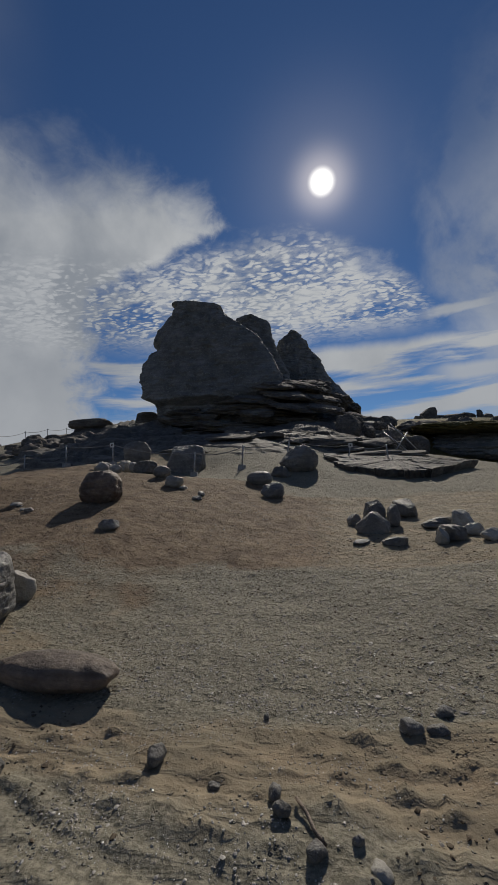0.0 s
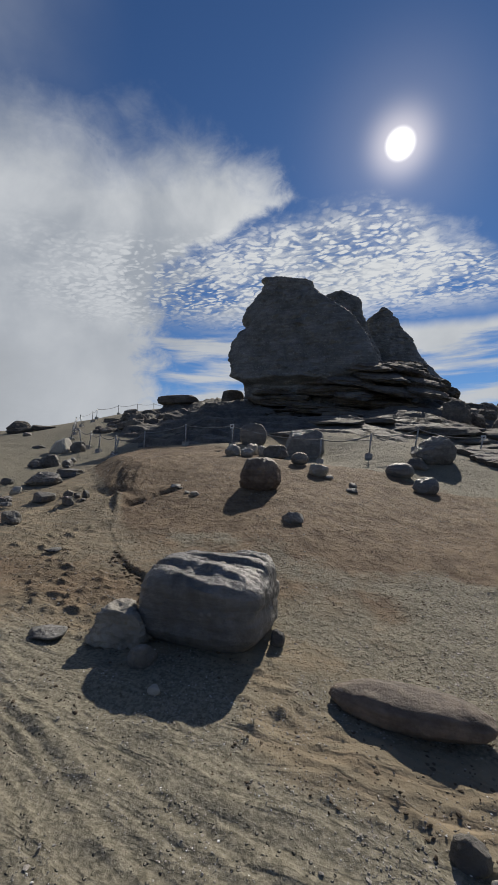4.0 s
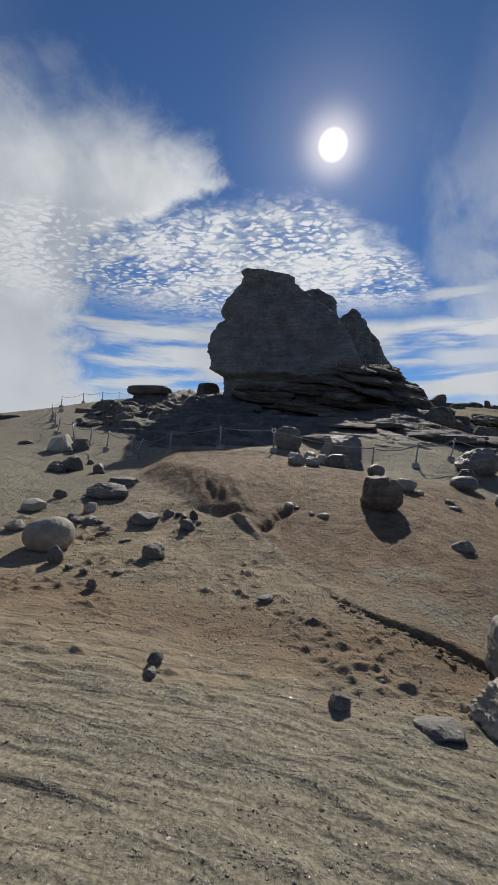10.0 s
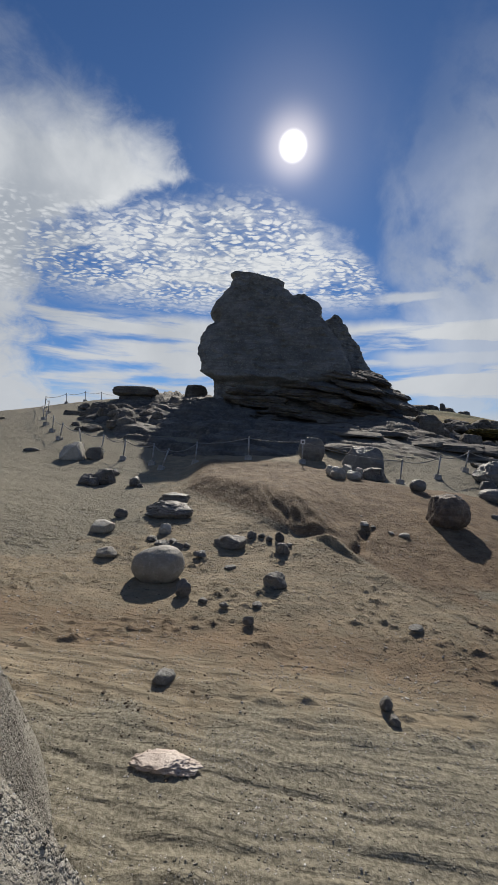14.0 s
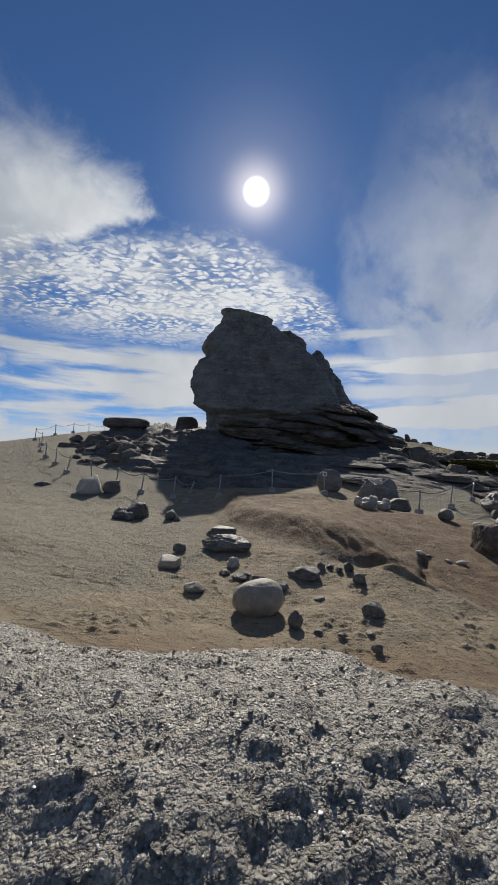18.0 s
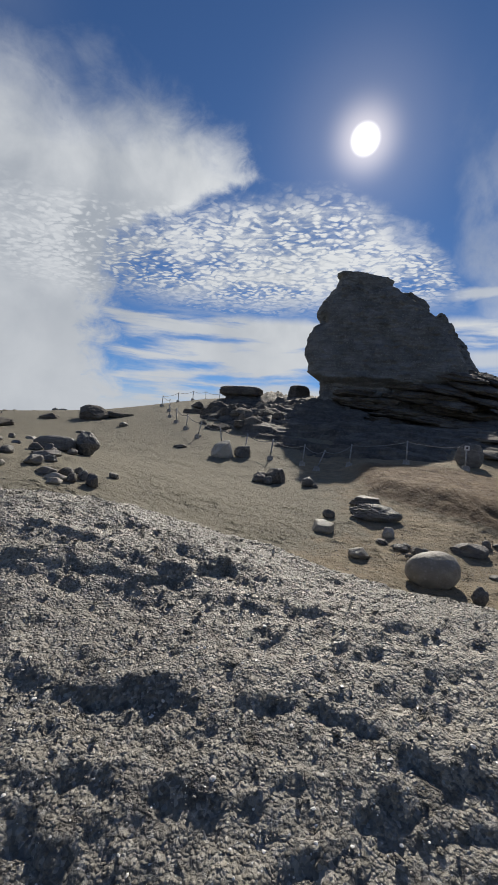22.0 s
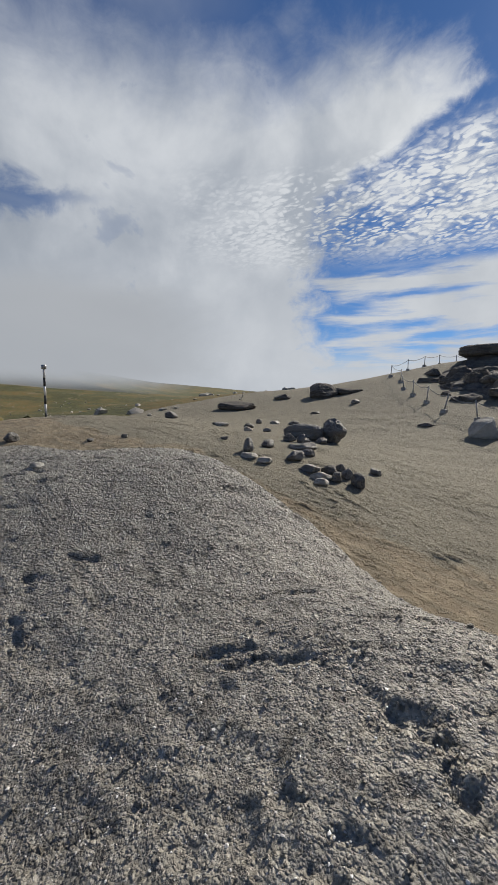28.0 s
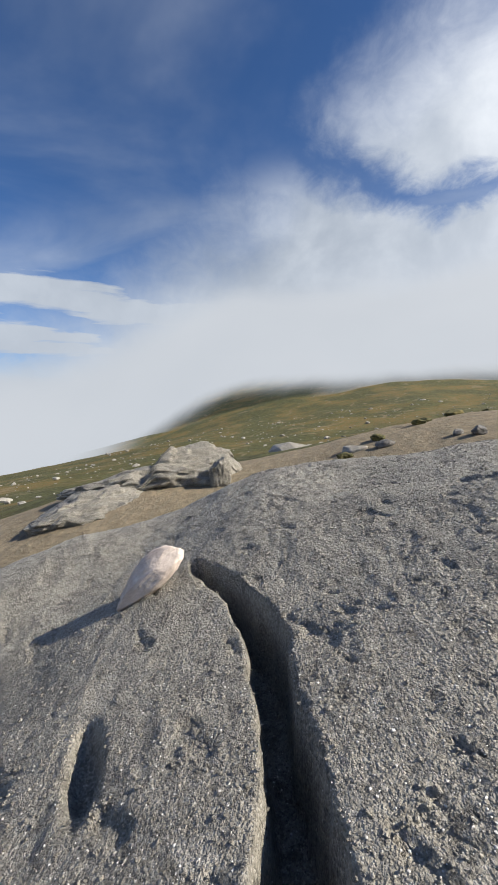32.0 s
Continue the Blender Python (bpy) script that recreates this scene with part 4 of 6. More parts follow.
# the fenced slope
stone("boulder", 2.58, 7.06, 0.76, 0.66, BROWN, "rusty brown boulder with dark streaks on the brown dome", 0.6, 10, 91, 2.5, 1, 0.12, 5, category="boulder")
stone("stone", 3.34, 8.71, 0.42, 0.26, PALE, "smooth pale stone on the brown slope", turn=12, seed=92, boxy=2.2, cuts=1)
stone("stone", 3.48, 5.88, 0.31, 0.18, GREY, "flat grey stone lying on the brown dome", turn=10, seed=93)
stone("boulder", 5.38, 9.05, 0.50, 0.34, GREY, "rounded grey boulder on the gravel slope", 0.4, 30, 94, 2.4, 3, category="boulder")
stone("stone", 2.83, 9.28, 0.39, 0.28, DARK, "dark rounded stone below a fence post", turn=12, seed=95, boxy=2.3, cuts=2)
stone("boulder", 2.25, 12.15, 1.22, 0.84, GREY, "large grey block with a slanting flat top by the fence", 0.9, -6, 96, 4.5, 4, 0.05, 5, 0.03, category="boulder")
stone("boulder", 0.71, 12.3, 0.85, 0.78, GREY, "upright slanting grey slab of rock by the fence", 0.4, 18, 97, 2.2, 6, 0.05, 5, category="boulder")
stone("boulder", 5.75, 11.6, 1.10, 0.80, GREY, "large hollowed grey boulder beside the fence", 0.9, 14, 98, 2.4, 5, 0.12, 5, category="boulder")
stone("boulder", 5.32, 11.05, 0.55, 0.30, DARK, "low dark stone leaning under a larger boulder", 0.4, -8, 99, category="boulder")
stone("boulder", 4.92, 10.1, 0.62, 0.33, GREY, "flat rounded grey boulder on gravel", 0.5, 5, 100, 2.3, 1, 0.05, category="boulder")
stone("boulder", 2.06, 10.0, 0.66, 0.34, DARK, "dark rounded boulder in a row by the fence", 0.5, -12, 101, 2.4, 2, category="boulder")
for k, (x, y, a, b) in enumerate([(1.10, 9.69, 0.42, 0.31), (1.40, 10.30, 0.40, 0.31), (1.46, 9.68, 0.36, 0.26), (1.72, 10.15, 0.28, 0.31), (1.0, 10.1, 0.34, 0.26)]):
    stone("stone", x, y, a, b, PALE, "pale cracked stone in a heap by the fence", turn=72 * k, seed=110 + k, boxy=2.5, rough=0.16, group="pale stone heap")

# the boulder by the gully
def bedded_boulder(x, y, wide, deep, tall, seed):
    """A squared boulder with level beds, a flaked flat top that tips to the south and an undercut foot."""
    p, f = rock_shape(seed, 2.0, 2.0, 2.0, 5.0, 0, 0.04, 6)
    p[:, 2] = (p[:, 2] + 0.2) / 2.0
    px, py, pz = p.T
    foot = 0.66 + 0.34 * smooth(-0.02, 0.34, pz)
    beds = 0.045 * gnoise(px * 0.6, py * 0.6, pz * 7.0) + 0.020 * gnoise(px * 1.2, py * 1.2, pz * 20.0)
    lump = 0.05 * fbm(px * 1.4, py * 1.4, pz * 1.6, 4) + 0.015 * fbm(px * 5, py * 5, pz * 6, 3)
    top = smooth(0.74, 0.90, pz)
    flake = fbm(px * 0.6 + 3, py * 2.6 + 0.4 * px, 40.0, 4, 0.55)
    rise = top * (0.015 * flake + 0.018 * smooth(-0.16, -0.12, flake) + 0.026 * smooth(-0.02, 0.02, flake) + 0.022 * smooth(0.14, 0.17, flake) + 0.012 * fbm(px * 2.0, py * 12, 41.0, 3)) + 0.04 * top * py
    q = np.stack([px * (foot + beds + lump) * wide / 2, py * (foot + beds + lump) * deep / 2, (pz + rise) * tall], 1)
    ob = new("boulder", mesh_from("boulder", q, f, SLATE))
    ob.matrix_world = pose(x, y, height_at(x, y - 0.2) - 0.10, 0, 0, 4)
    tagged(ob, "big grey boulder with a broken flat top and straight bedded sides", "boulder")


bedded_boulder(3.40, 3.48, 1.02, 0.78, 0.63, 124)
stone("boulder", 2.83, 2.98, 0.55, 0.40, PALE, "rough pale grey boulder leaning on a bigger one", 0.42, -6, 121, 3.4, 2, 0.26, 5, category="boulder")
stone("stone", 3.18, 2.82, 0.20, 0.20, GREY, "small squared stone in a boulder's shade", turn=25, seed=122, boxy=4.0, cuts=4)
stone("stone", 3.95, 3.42, 0.12, 0.13, DARK, "small round stone beside the big boulder", turn=5, seed=123, boxy=2.2)
stone("stone", 3.66, 4.05, 0.26, 0.30, PALE, "pale angular stone behind the big boulder", turn=30, seed=124, boxy=2.0, cuts=7)
stone("stone_chip", 2.32, 2.84, 0.31, 0.09, GREY, CHIP, turn=14, seed=125, group="flat stone chips")
stone("boulder", 4.84, 2.90, 0.90, 0.19, BROWN, "long low weathered log-shaped stone half buried in sand", 0.34, -4, 126, 2.1, 0, 0.12, 5, category="boulder")
stone("stone", 5.02, 2.24, 0.16, 0.17, DARK, "dark upright stone on sandy ground", turn=10, seed=127, boxy=2.6)
stone("stone", 5.12, 2.16, 0.10, 0.07, PALE, "small pale stone chip on sand", turn=40, seed=128, boxy=2.4, level=3)
stone("stone", 5.74, 2.45, 0.11, 0.13, DARK, "dark small stone on sandy ground", turn=80, seed=129, boxy=2.6, level=3)
stone("stone", 3.42, 2.62, 0.09, 0.07, PALE, "small pale stone in a boulder's shade", turn=10, seed=130, level=3)

for k, (x, y, a, b, m) in enumerate([(6.35, 2.27, 0.08, 0.10, 0), (6.48, 2.13, 0.09, 0.09, 0), (6.31, 2.35, 0.08, 0.08, 0), (6.69, 2.11, 0.10, 0.05, 1), (6.91, 2.85, 0.13, 0.07, 1), (7.03, 2.82, 0.12, 0.06, 0), (5.74, 2.52, 0.10, 0.11, 0),
                                     (6.19, 2.90, 0.05, 0.05, 0), (6.05, 2.38, 0.07, 0.04, 0), (6.62, 2.20, 0.05, 0.06, 0)]):
    stone("stone", x, y - 0.03, a * 0.9, b * 0.75, (DARK, PALE)[m], "small pale flat stone on brown soil" if m else "small dark stone half sunk in brown soil", turn=41 * k, seed=540 + k, boxy=2.8, level=3, group="small stones by the gravel wash")
twig_points = [(6.40, 2.31), (6.44, 2.26), (6.47, 2.20), (6.51, 2.14)]
v = np.array([(x, y, height_at(x, y) + 0.012 + 0.01 * (k % 2)) for k, (x, y) in enumerate(twig_points)])
ang = np.linspace(0, 2 * np.pi, 6, endpoint=False)
ring = np.stack([0.008 * np.cos(ang), 0 * ang, 0.008 * np.sin(ang)], 1)
twig_faces = [(k * 6 + i, k * 6 + (i + 1) % 6, k * 6 + 6 + (i + 1) % 6, k * 6 + 6 + i) for k in range(3) for i in range(6)] + [tuple(range(6))[::-1], tuple(range(18, 24))]
tagged(new("twig", mesh_from("twig", (v[:, None] + ring).reshape(-1, 3), twig_faces, BROWN)), "thin dark brown twig lying on the soil", "twig")

# two heaps on the eastern slope
for k, (x, y, a, b, m) in enumerate([(7.14, 6.62, 0.50, 0.36, 0), (7.25, 7.55, 0.42, 0.40, 0), (7.46, 7.04, 0.30, 0.40, 0), (7.75, 7.62, 0.55, 0.34, 1), (7.34, 6.05, 0.32, 0.13, 0), (6.92, 7.30, 0.24, 0.24, 0), (6.92, 6.16, 0.27, 0.07, 0)]):
    stone("stone", x, y, a, b, (GREY, DARK)[m], "slanting grey slab in a heap of stones", turn=38 * k, seed=140 + k, boxy=3.0, cuts=7, group="eastern stone heap")
for k, (x, y, a, b, m) in enumerate([(8.05, 6.75, 0.50, 0.17, 0), (8.32, 6.70, 0.34, 0.28, 1), (7.89, 6.06, 0.22, 0.24, 1), (8.06, 6.15, 0.40, 0.26, 0), (8.34, 6.3, 0.27, 0.17, 1), (8.47, 5.97, 0.34, 0.18, 1), (8.8, 6.2, 0.4, 0.2, 0)]):
    stone("stone", x, y, a, b, (DARK, PALE)[m], "stone in a mixed heap of pale and dark stones", turn=44 * k, seed=150 + k, boxy=3.2, cuts=6, group="mixed stone heap")

# the piles on the western slope
stone("boulder", -9.75, 8.0, 1.05, 0.36, GREY, "long flat grey boulder beside a pointed one", 0.5, 6, 160, 3.0, 3, 0.08, 5, category="boulder")
stone("boulder", -9.15, 8.30, 0.70, 0.62, GREY, "pointed grey boulder at the end of a long one", 0.55, 20, 161, 1.4, 3, 0.16, 5, category="boulder")
for k, (x, y, a, b) in enumerate([(-8.6, 6.25, 0.62, 0.15), (-8.25, 6.0, 0.28, 0.15), (-8.2, 5.5, 0.36, 0.18), (-9.1, 5.9, 0.32, 0.20), (-9.0, 5.2, 0.26, 0.30), (-7.75, 5.25, 0.35, 0.13), (-7.5, 5.45, 0.26, 0.17),
                                  (-7.45, 5.75, 0.17, 0.15), (-7.2, 5.5, 0.2, 0.21), (-7.25, 5.25, 0.22, 0.17), (-6.95, 5.35, 0.27, 0.27), (-7.05, 6.2, 0.2, 0.13), (-9.35, 6.9, 0.34, 0.17), (-9.2, 7.2, 0.24, 0.2), (-9.0, 7.1, 0.2, 0.13), (-9.05, 7.75, 0.32, 0.14)]):
    stone("stone", x, y, a, b, GREY if k % 3 else DARK, "dark stone in a loose pile on the western slope", turn=33 * k, seed=170 + k, boxy=2.9, cuts=6, group="western stone pile")
for k, (x, y, a, b) in enumerate([(-8.75, 4.95, 0.36, 0.11), (-8.4, 4.9, 0.28, 0.14), (-7.45, 5.1, 0.36, 0.14), (-7.3, 4.9, 0.24, 0.13)]):
    stone("stone", x, y, a, b, PALE, "pale flat stone in the western pile", turn=15 * k, seed=190 + k, boxy=3.0, cuts=6, group="western stone pile")
for k, (x, y, a, b) in enumerate([(-13.0, 13.77, 0.46, 0.12), (-12.9, 8.29, 0.46, 0.10), (-12.44, 9.13, 0.35, 0.16), (-11.11, 7.56, 0.29, 0.12), (-13.24, 10.56, 0.29, 0.16), (-11.22, 8.49, 0.30, 0.11), (-9.97, 5.61, 0.17, 0.08),
                                  (-12.82, 10.92, 0.35, 0.12), (-12.3, 11.3, 0.40, 0.16), (-12.3, 15.8, 0.42, 0.19), (-17.0, 9.7, 0.62, 0.30), (-12.44, 7.93, 0.53, 0.11), (-11.94, 3.81, 0.18, 0.07), (-11.53, 4.33, 0.15, 0.10), (-8.44, 12.86, 0.5, 0.13),
                                  (-14.57, 0.44, 0.63, 0.22), (-14.20, 1.10, 0.48, 0.19), (-13.68, 2.54, 0.27, 0.16), (-13.37, 2.81, 0.39, 0.20)]):
    stone("stone", x, y, a, b, (DARK, GREY, DARK, PALE)[k % 4], "scattered stone on the bare western slope", turn=29 * k, seed=200 + k, level=3, group="scattered western stones")
stone("rock_ledge", -15.2, 17.6, 1.9, 0.75, LEDGE_ROCK, "slanting dark rock ledge on the crest", 1.2, -10, 220, 3.0, 4, 0.1, 5, 0.08, 8, category="rock")
stone("rock_ledge", -14.0, 18.3, 1.5, 0.34, LEDGE_ROCK, "low flat rock ledge on the crest", 1.0, 6, 221, 3.2, 3, 0.1, 5, 0.1, category="rock")
stone("rock_ledge", -18.2, 14.4, 2.3, 0.42, LEDGE_ROCK, "flat dark rock ledge at the meadow's edge", 1.4, -6, 222, 3.2, 3, 0.1, 5, 0.1, category="rock")
stone("rock_ledge", -17.5, 17.6, 1.1, 0.3, LEDGE_ROCK, "small flat rock ledge on the crest", 0.8, 4, 223, 3.0, 3, 0.1, 4, 0.1, category="rock")

# the outcrop west of the slab, and what lies on the slab
def whaleback(name, x, y, z, wx, wy, wz, profile, seed, label, turn=0.0, cuts=2, rough=0.10):
    """A long low rock lying north and south; profile: rows of (place from south to north, share of its height)."""
    p, f = rock_shape(seed, wx, wy, wz, 2.6, cuts, rough, 6, 0.05)
    at, share = zip(*profile)
    p[:, 2] *= np.interp(p[:, 1] / wy + 0.5, at, share)
    bed = gnoise(p[:, 0] * 0.4, p[:, 1] * 0.4, p[:, 2] * 5.0) + 0.5 * gnoise(p[:, 0], p[:, 1], p[:, 2] * 11.0)
    p[:, :2] *= (0.80 + 0.20 * smooth(0.0, 0.45, p[:, 2] / wz) + 0.05 * bed)[:, None]
    p[:, 2] += 0.10 * fbm(p[:, 0] * 1.1, p[:, 1] * 1.1, 3.0, 5, 0.55)
    ob = new(name, mesh_from(name, p, f, SLAB_ROCK))
    ob.matrix_world = pose(x, y, z, 0, 0, turn)
    return tagged(ob, label, "rock")


whaleback("rock_ledge", -14.7, -4.75, -1.05, 2.8, 5.4, 1.86, [(0, 0.30), (0.12, 0.35), (0.40, 0.60), (0.55, 0.72), (0.62, 0.98), (0.78, 1.05), (0.90, 1.0), (0.96, 0.7), (1, 0.5)], 230, "pale weathered whaleback rock rising beside the slab", 0, 3, 0.20)
whaleback("rock_ledge", -13.2, -5.7, -1.28, 2.2, 3.2, 1.20, [(0, 0.45), (0.2, 0.6), (0.6, 0.9), (1, 1.0)], 232, "low pale ledge with a dark hollow beneath", 14, 3, 0.13)
stone("boulder", -13.9, -2.75, 0.62, 0.80, SLAB_ROCK, "squat pale block at the end of a long rock", 0.55, 15, 231, 3.4, 3, 0.12, 5, category="boulder", on=-0.42)
def look_along(a, b):
    """A place between two points, with y along them."""
    a, b = Vector(a), Vector(b)
    return Matrix.Translation((a + b) / 2) @ (b - a).to_track_quat("Y", "Z").to_matrix().to_4x4()


shard_p, shard_f = rock_shape(233, 0.28, 0.70, 0.24, 2.2, 5, 0.06, 5)
shard_p[:, :] *= np.stack([0.55 + 0.45 * smooth(-0.30, 0.14, shard_p[:, 1]), np.ones(len(shard_p)), 0.45 + 0.55 * smooth(-0.30, 0.18, shard_p[:, 1])], 1)
shard = new("quartz_shard", mesh_from("quartz_shard", shard_p, shard_f, QUARTZ))
shard.matrix_world = look_along((-7.08, -1.86, slab_at(-7.08, -1.86) - 0.03), (-7.14, -1.36, slab_at(-7.14, -1.36) + 0.08))
tagged(shard, "white pointed quartz shard lying beside a crack in the slab", "stone")
stone("stone", -6.93, 0.86, 0.11, 0.05, PALE, "tiny white stone on the pale slab", turn=10, seed=234, level=3, on=slab_at(-6.93, 0.86))

for k, (x, y, a, b) in enumerate([(-15.1, 1.1, 0.7, 0.24), (-14.2, 0.2, 0.8, 0.2), (-15.9, 2.3, 0.6, 0.2), (-13.4, -1.3, 0.9, 0.18), (-17.4, 3.6, 1.1, 0.26), (-18.3, 5.0, 0.8, 0.22), (-16.6, 2.6, 0.9, 0.2), (-19.8, 7.6, 1.0, 0.2)]):
    stone("turf_clod", x, y, a * 0.7, b * 0.8, TURF, "dark clod of dry turf at the meadow's edge", turn=31 * k, seed=250 + k, boxy=2.2, cuts=3, rough=0.3, category="turf", group="turf clods")

# ---- the great rock ----
sphinx = new("rock_formation")
tagged(sphinx, "towering dark wind-carved conglomerate rock with a face-like profile", "rock formation")


def tower(name, levels, front, back, seed, material=SPHINX_ROCK, lean=0.30, rough=0.30, beds=0.16, boxy=4.0, nz=170, na=240, dip=0.14, label="", tip=0.0, socket=None):
    """A rock tower from levels of (height, west edge, east edge); its front and back lean back from the lowest level up."""
    hz, west, east = (np.array(c, float) for c in zip(*levels))
    zz = np.linspace(hz[0], hz[-1], nz)
    xl, xr = np.interp(zz, hz, west), np.interp(zz, hz, east)
    a = np.linspace(0, 2 * np.pi, na, endpoint=False)
    ca, sa = np.cos(a), np.sin(a)
    k = (np.abs(ca) ** boxy + np.abs(sa) ** boxy) ** (-1 / boxy)
    yf = front(zz) if callable(front) else front + lean * (zz - zz[0])
    yb = np.maximum(back - 0.12 * (zz - zz[0]), yf + 1.0)
    ym = yf + np.minimum(1.1, (yb - yf) / 2)     # widest near the front, narrower behind
    px = ((xl + xr) / 2)[:, None] + ((xr - xl) / 2)[:, None] * (ca * k) * (1 - 0.22 * np.maximum(sa, 0))
    py = ym[:, None] + np.where(sa < 0, (ym - yf)[:, None], (yb - ym)[:, None]) * (sa * k)
    pz = np.repeat(zz[:, None], na, 1)
    o = seed * 3.7
    level = pz + dip * px                       # height within the beds, which dip to the east
    n = rough * fbm(px * 0.40 + o, py * 0.40, pz * 0.40, 5, 0.56) + 0.14 * fbm(px * 1.9, py * 1.9 + o, pz * 2.6, 4, 0.6)
    bed = gnoise(px * 0.12 + o, py * 0.12, level * 2.2) + 0.7 * gnoise(px * 0.25, py * 0.25 + o, level * 5.5) + 0.45 * gnoise(px * 0.5, py * 0.5, level * 11 + o)
    joint = gnoise(px * 0.2 + o, py * 0.2, level * 4.0)
    flute = gnoise(px * 1.5 + o, py * 1.5, pz * 0.35)
    n = n + beds * bed - 0.05 * smooth(0.07, 0.0, np.abs(joint)) + 0.12 * flute
    knob = gnoise(px * 3.1, py * 3.1, pz * 3.4 + o)
    pit = gnoise(px * 2.2 + o, py * 2.2, pz * 2.4)
    n = n + 0.15 * smooth(0.10, 0.45, knob) + 0.05 * gnoise(px * 6.5, py * 6.5 + o, pz * 6.5) - 0.18 * smooth(0.36, 0.52, pit)
    if socket:                                  # a weathered hollow like an eye
        n = n - 0.75 * np.exp(-((px - socket[0]) / 0.36) ** 2 - ((pz - socket[1]) / 0.42) ** 2) * (sa < 0.2)
    px = px + n * ca * 0.42
    py = py + n * sa
    pz = pz - tip * (px - xl.min())              # a top that falls to the east
    v = np.stack([px.ravel(), py.ravel(), pz.ravel()], 1)
    top = np.array([[(xl[-1] + xr[-1]) / 2, (yf[-1] + yb[-1]) / 2, zz[-1] + 0.04 - tip * (xr[-1] - xl[-1]) / 2]])
    faces = []
    for j in range(nz - 1):
        for i in range(na):
            q = (i + 1) % na
            faces.append((j * na + i, j * na + q, (j + 1) * na + q, (j + 1) * na + i))
    faces += [((nz - 1) * na + i, (nz - 1) * na + (i + 1) % na, nz * na) for i in range(na)]
    return part(name, mesh_from(name, np.concatenate([v, top]), faces, material), None, sphinx, label)


def face_front(z):
    """The face overhangs a neck: the wall leans back above the chin and is cut in below it."""
    return 24.0 + 0.36 * np.maximum(z - 5.1, 0) + 0.75 * smooth(5.35, 4.75, z) - 0.5 * smooth(4.6, 3.4, z)


# the head's eastern side falls in a long slope behind the stepped block
tower("head", [(3.1, -4.25, 4.6), (4.0, -4.23, 4.5), (4.72, -4.30, 4.4), (5.17, -4.32, 4.3), (5.40, -4.80, 4.25), (5.63, -5.07, 4.2), (5.98, -5.0, 4.1), (6.48, -5.23, 3.9), (6.85, -5.30, 3.75), (6.96, -5.38, 3.7), (7.27, -5.32, 3.6), (7.92, -5.30, 3.3),
               (8.66, -5.03, 2.9), (8.95, -4.86, 2.7), (9.10, -4.82, 2.6), (9.35, -4.92, 2.4), (9.58, -4.96, 2.2), (10.0, -4.84, 1.7), (10.6, -4.45, 1.0), (10.9, -4.2, 0.53), (11.12, -4.05, 0.30), (11.35, -3.9, 0.12), (11.46, -3.7, -0.05)],
      face_front, 30.5, 1, boxy=4.4, rough=0.36, beds=0.05, socket=(-4.55, 9.15), nz=230, na=320, label="pitted dark head of the rock")
tower("cap", [(11.22, -3.92, 0.16), (11.42, -3.88, 0.12), (11.55, -3.84, -0.12), (11.91, -3.72, -0.10), (12.2, -3.58, -0.13), (12.42, -3.50, -0.18), (12.48, -3.74, -0.14), (12.60, -3.78, -0.14), (12.68, -3.60, -0.30)],
      26.4, 29.4, 2, lean=0.10, rough=0.08, beds=0.06, boxy=3.4, nz=70, na=200, label="flat overhanging capstone", tip=0.17)
tower("back_block", [(4.6, -2.6, 4.4), (6.5, -2.6, 4.2), (7.55, -2.5, 4.0), (8.22, -2.4, 3.75), (9.4, -2.2, 3.2), (10.44, -2.0, 2.95), (10.6, -1.8, 2.82), (11.4, -1.4, 2.72), (11.75, -0.9, 2.66), (11.9, -0.4, 2.55), (12.08, 0.05, 2.1), (12.24, 0.2, 1.85), (12.34, 0.75, 1.6)],
      28.6, 34.0, 3, lean=0.20, boxy=4.6, rough=0.2, beds=0.12, label="stepped block behind the head")
tower("rear_tower", [(4.2, 0.6, 9.3), (5.6, 0.9, 8.6), (6.66, 1.4, 7.75), (7.2, 1.6, 7.3), (8.09, 1.9, 6.75), (8.81, 2.2, 6.45), (9.43, 2.4, 6.25), (10.07, 2.6, 5.62), (10.6, 2.7, 5.45), (11.06, 2.8, 5.28), (11.2, 2.86, 4.95), (11.54, 3.4, 4.78), (11.78, 3.85, 4.6), (11.88, 4.0, 4.4)],
      31.6, 36.4, 4, lean=0.20, boxy=2.8, beds=0.10, label="rounded rear tower split off by a cleft")


def ledge(x, y, z, wx, wy, wz, seed, turn=0.0, tilt=0.0, roll=0.0, label="thick dark bedded ledge", boxy=3.0, beds=0.10):
    p, f = rock_shape(seed, wx, wy, wz, boxy, 4, 0.26, 5, beds)
    ob = part("ledge", mesh_from("ledge", p, f, LEDGE_ROCK), None, sphinx, label)
    ob.matrix_basis = pose(x, y, z, tilt, roll, turn)
    return ob


def bed(x, front, top, wide, deep, thick, seed, turn, roll, tilt, label):
    """A ledge given by its front edge and its top."""
    return ledge(x, front + deep / 2, top - 0.9 * thick, wide, deep, thick, seed, turn, tilt, roll, label, 3.2, 0.05)


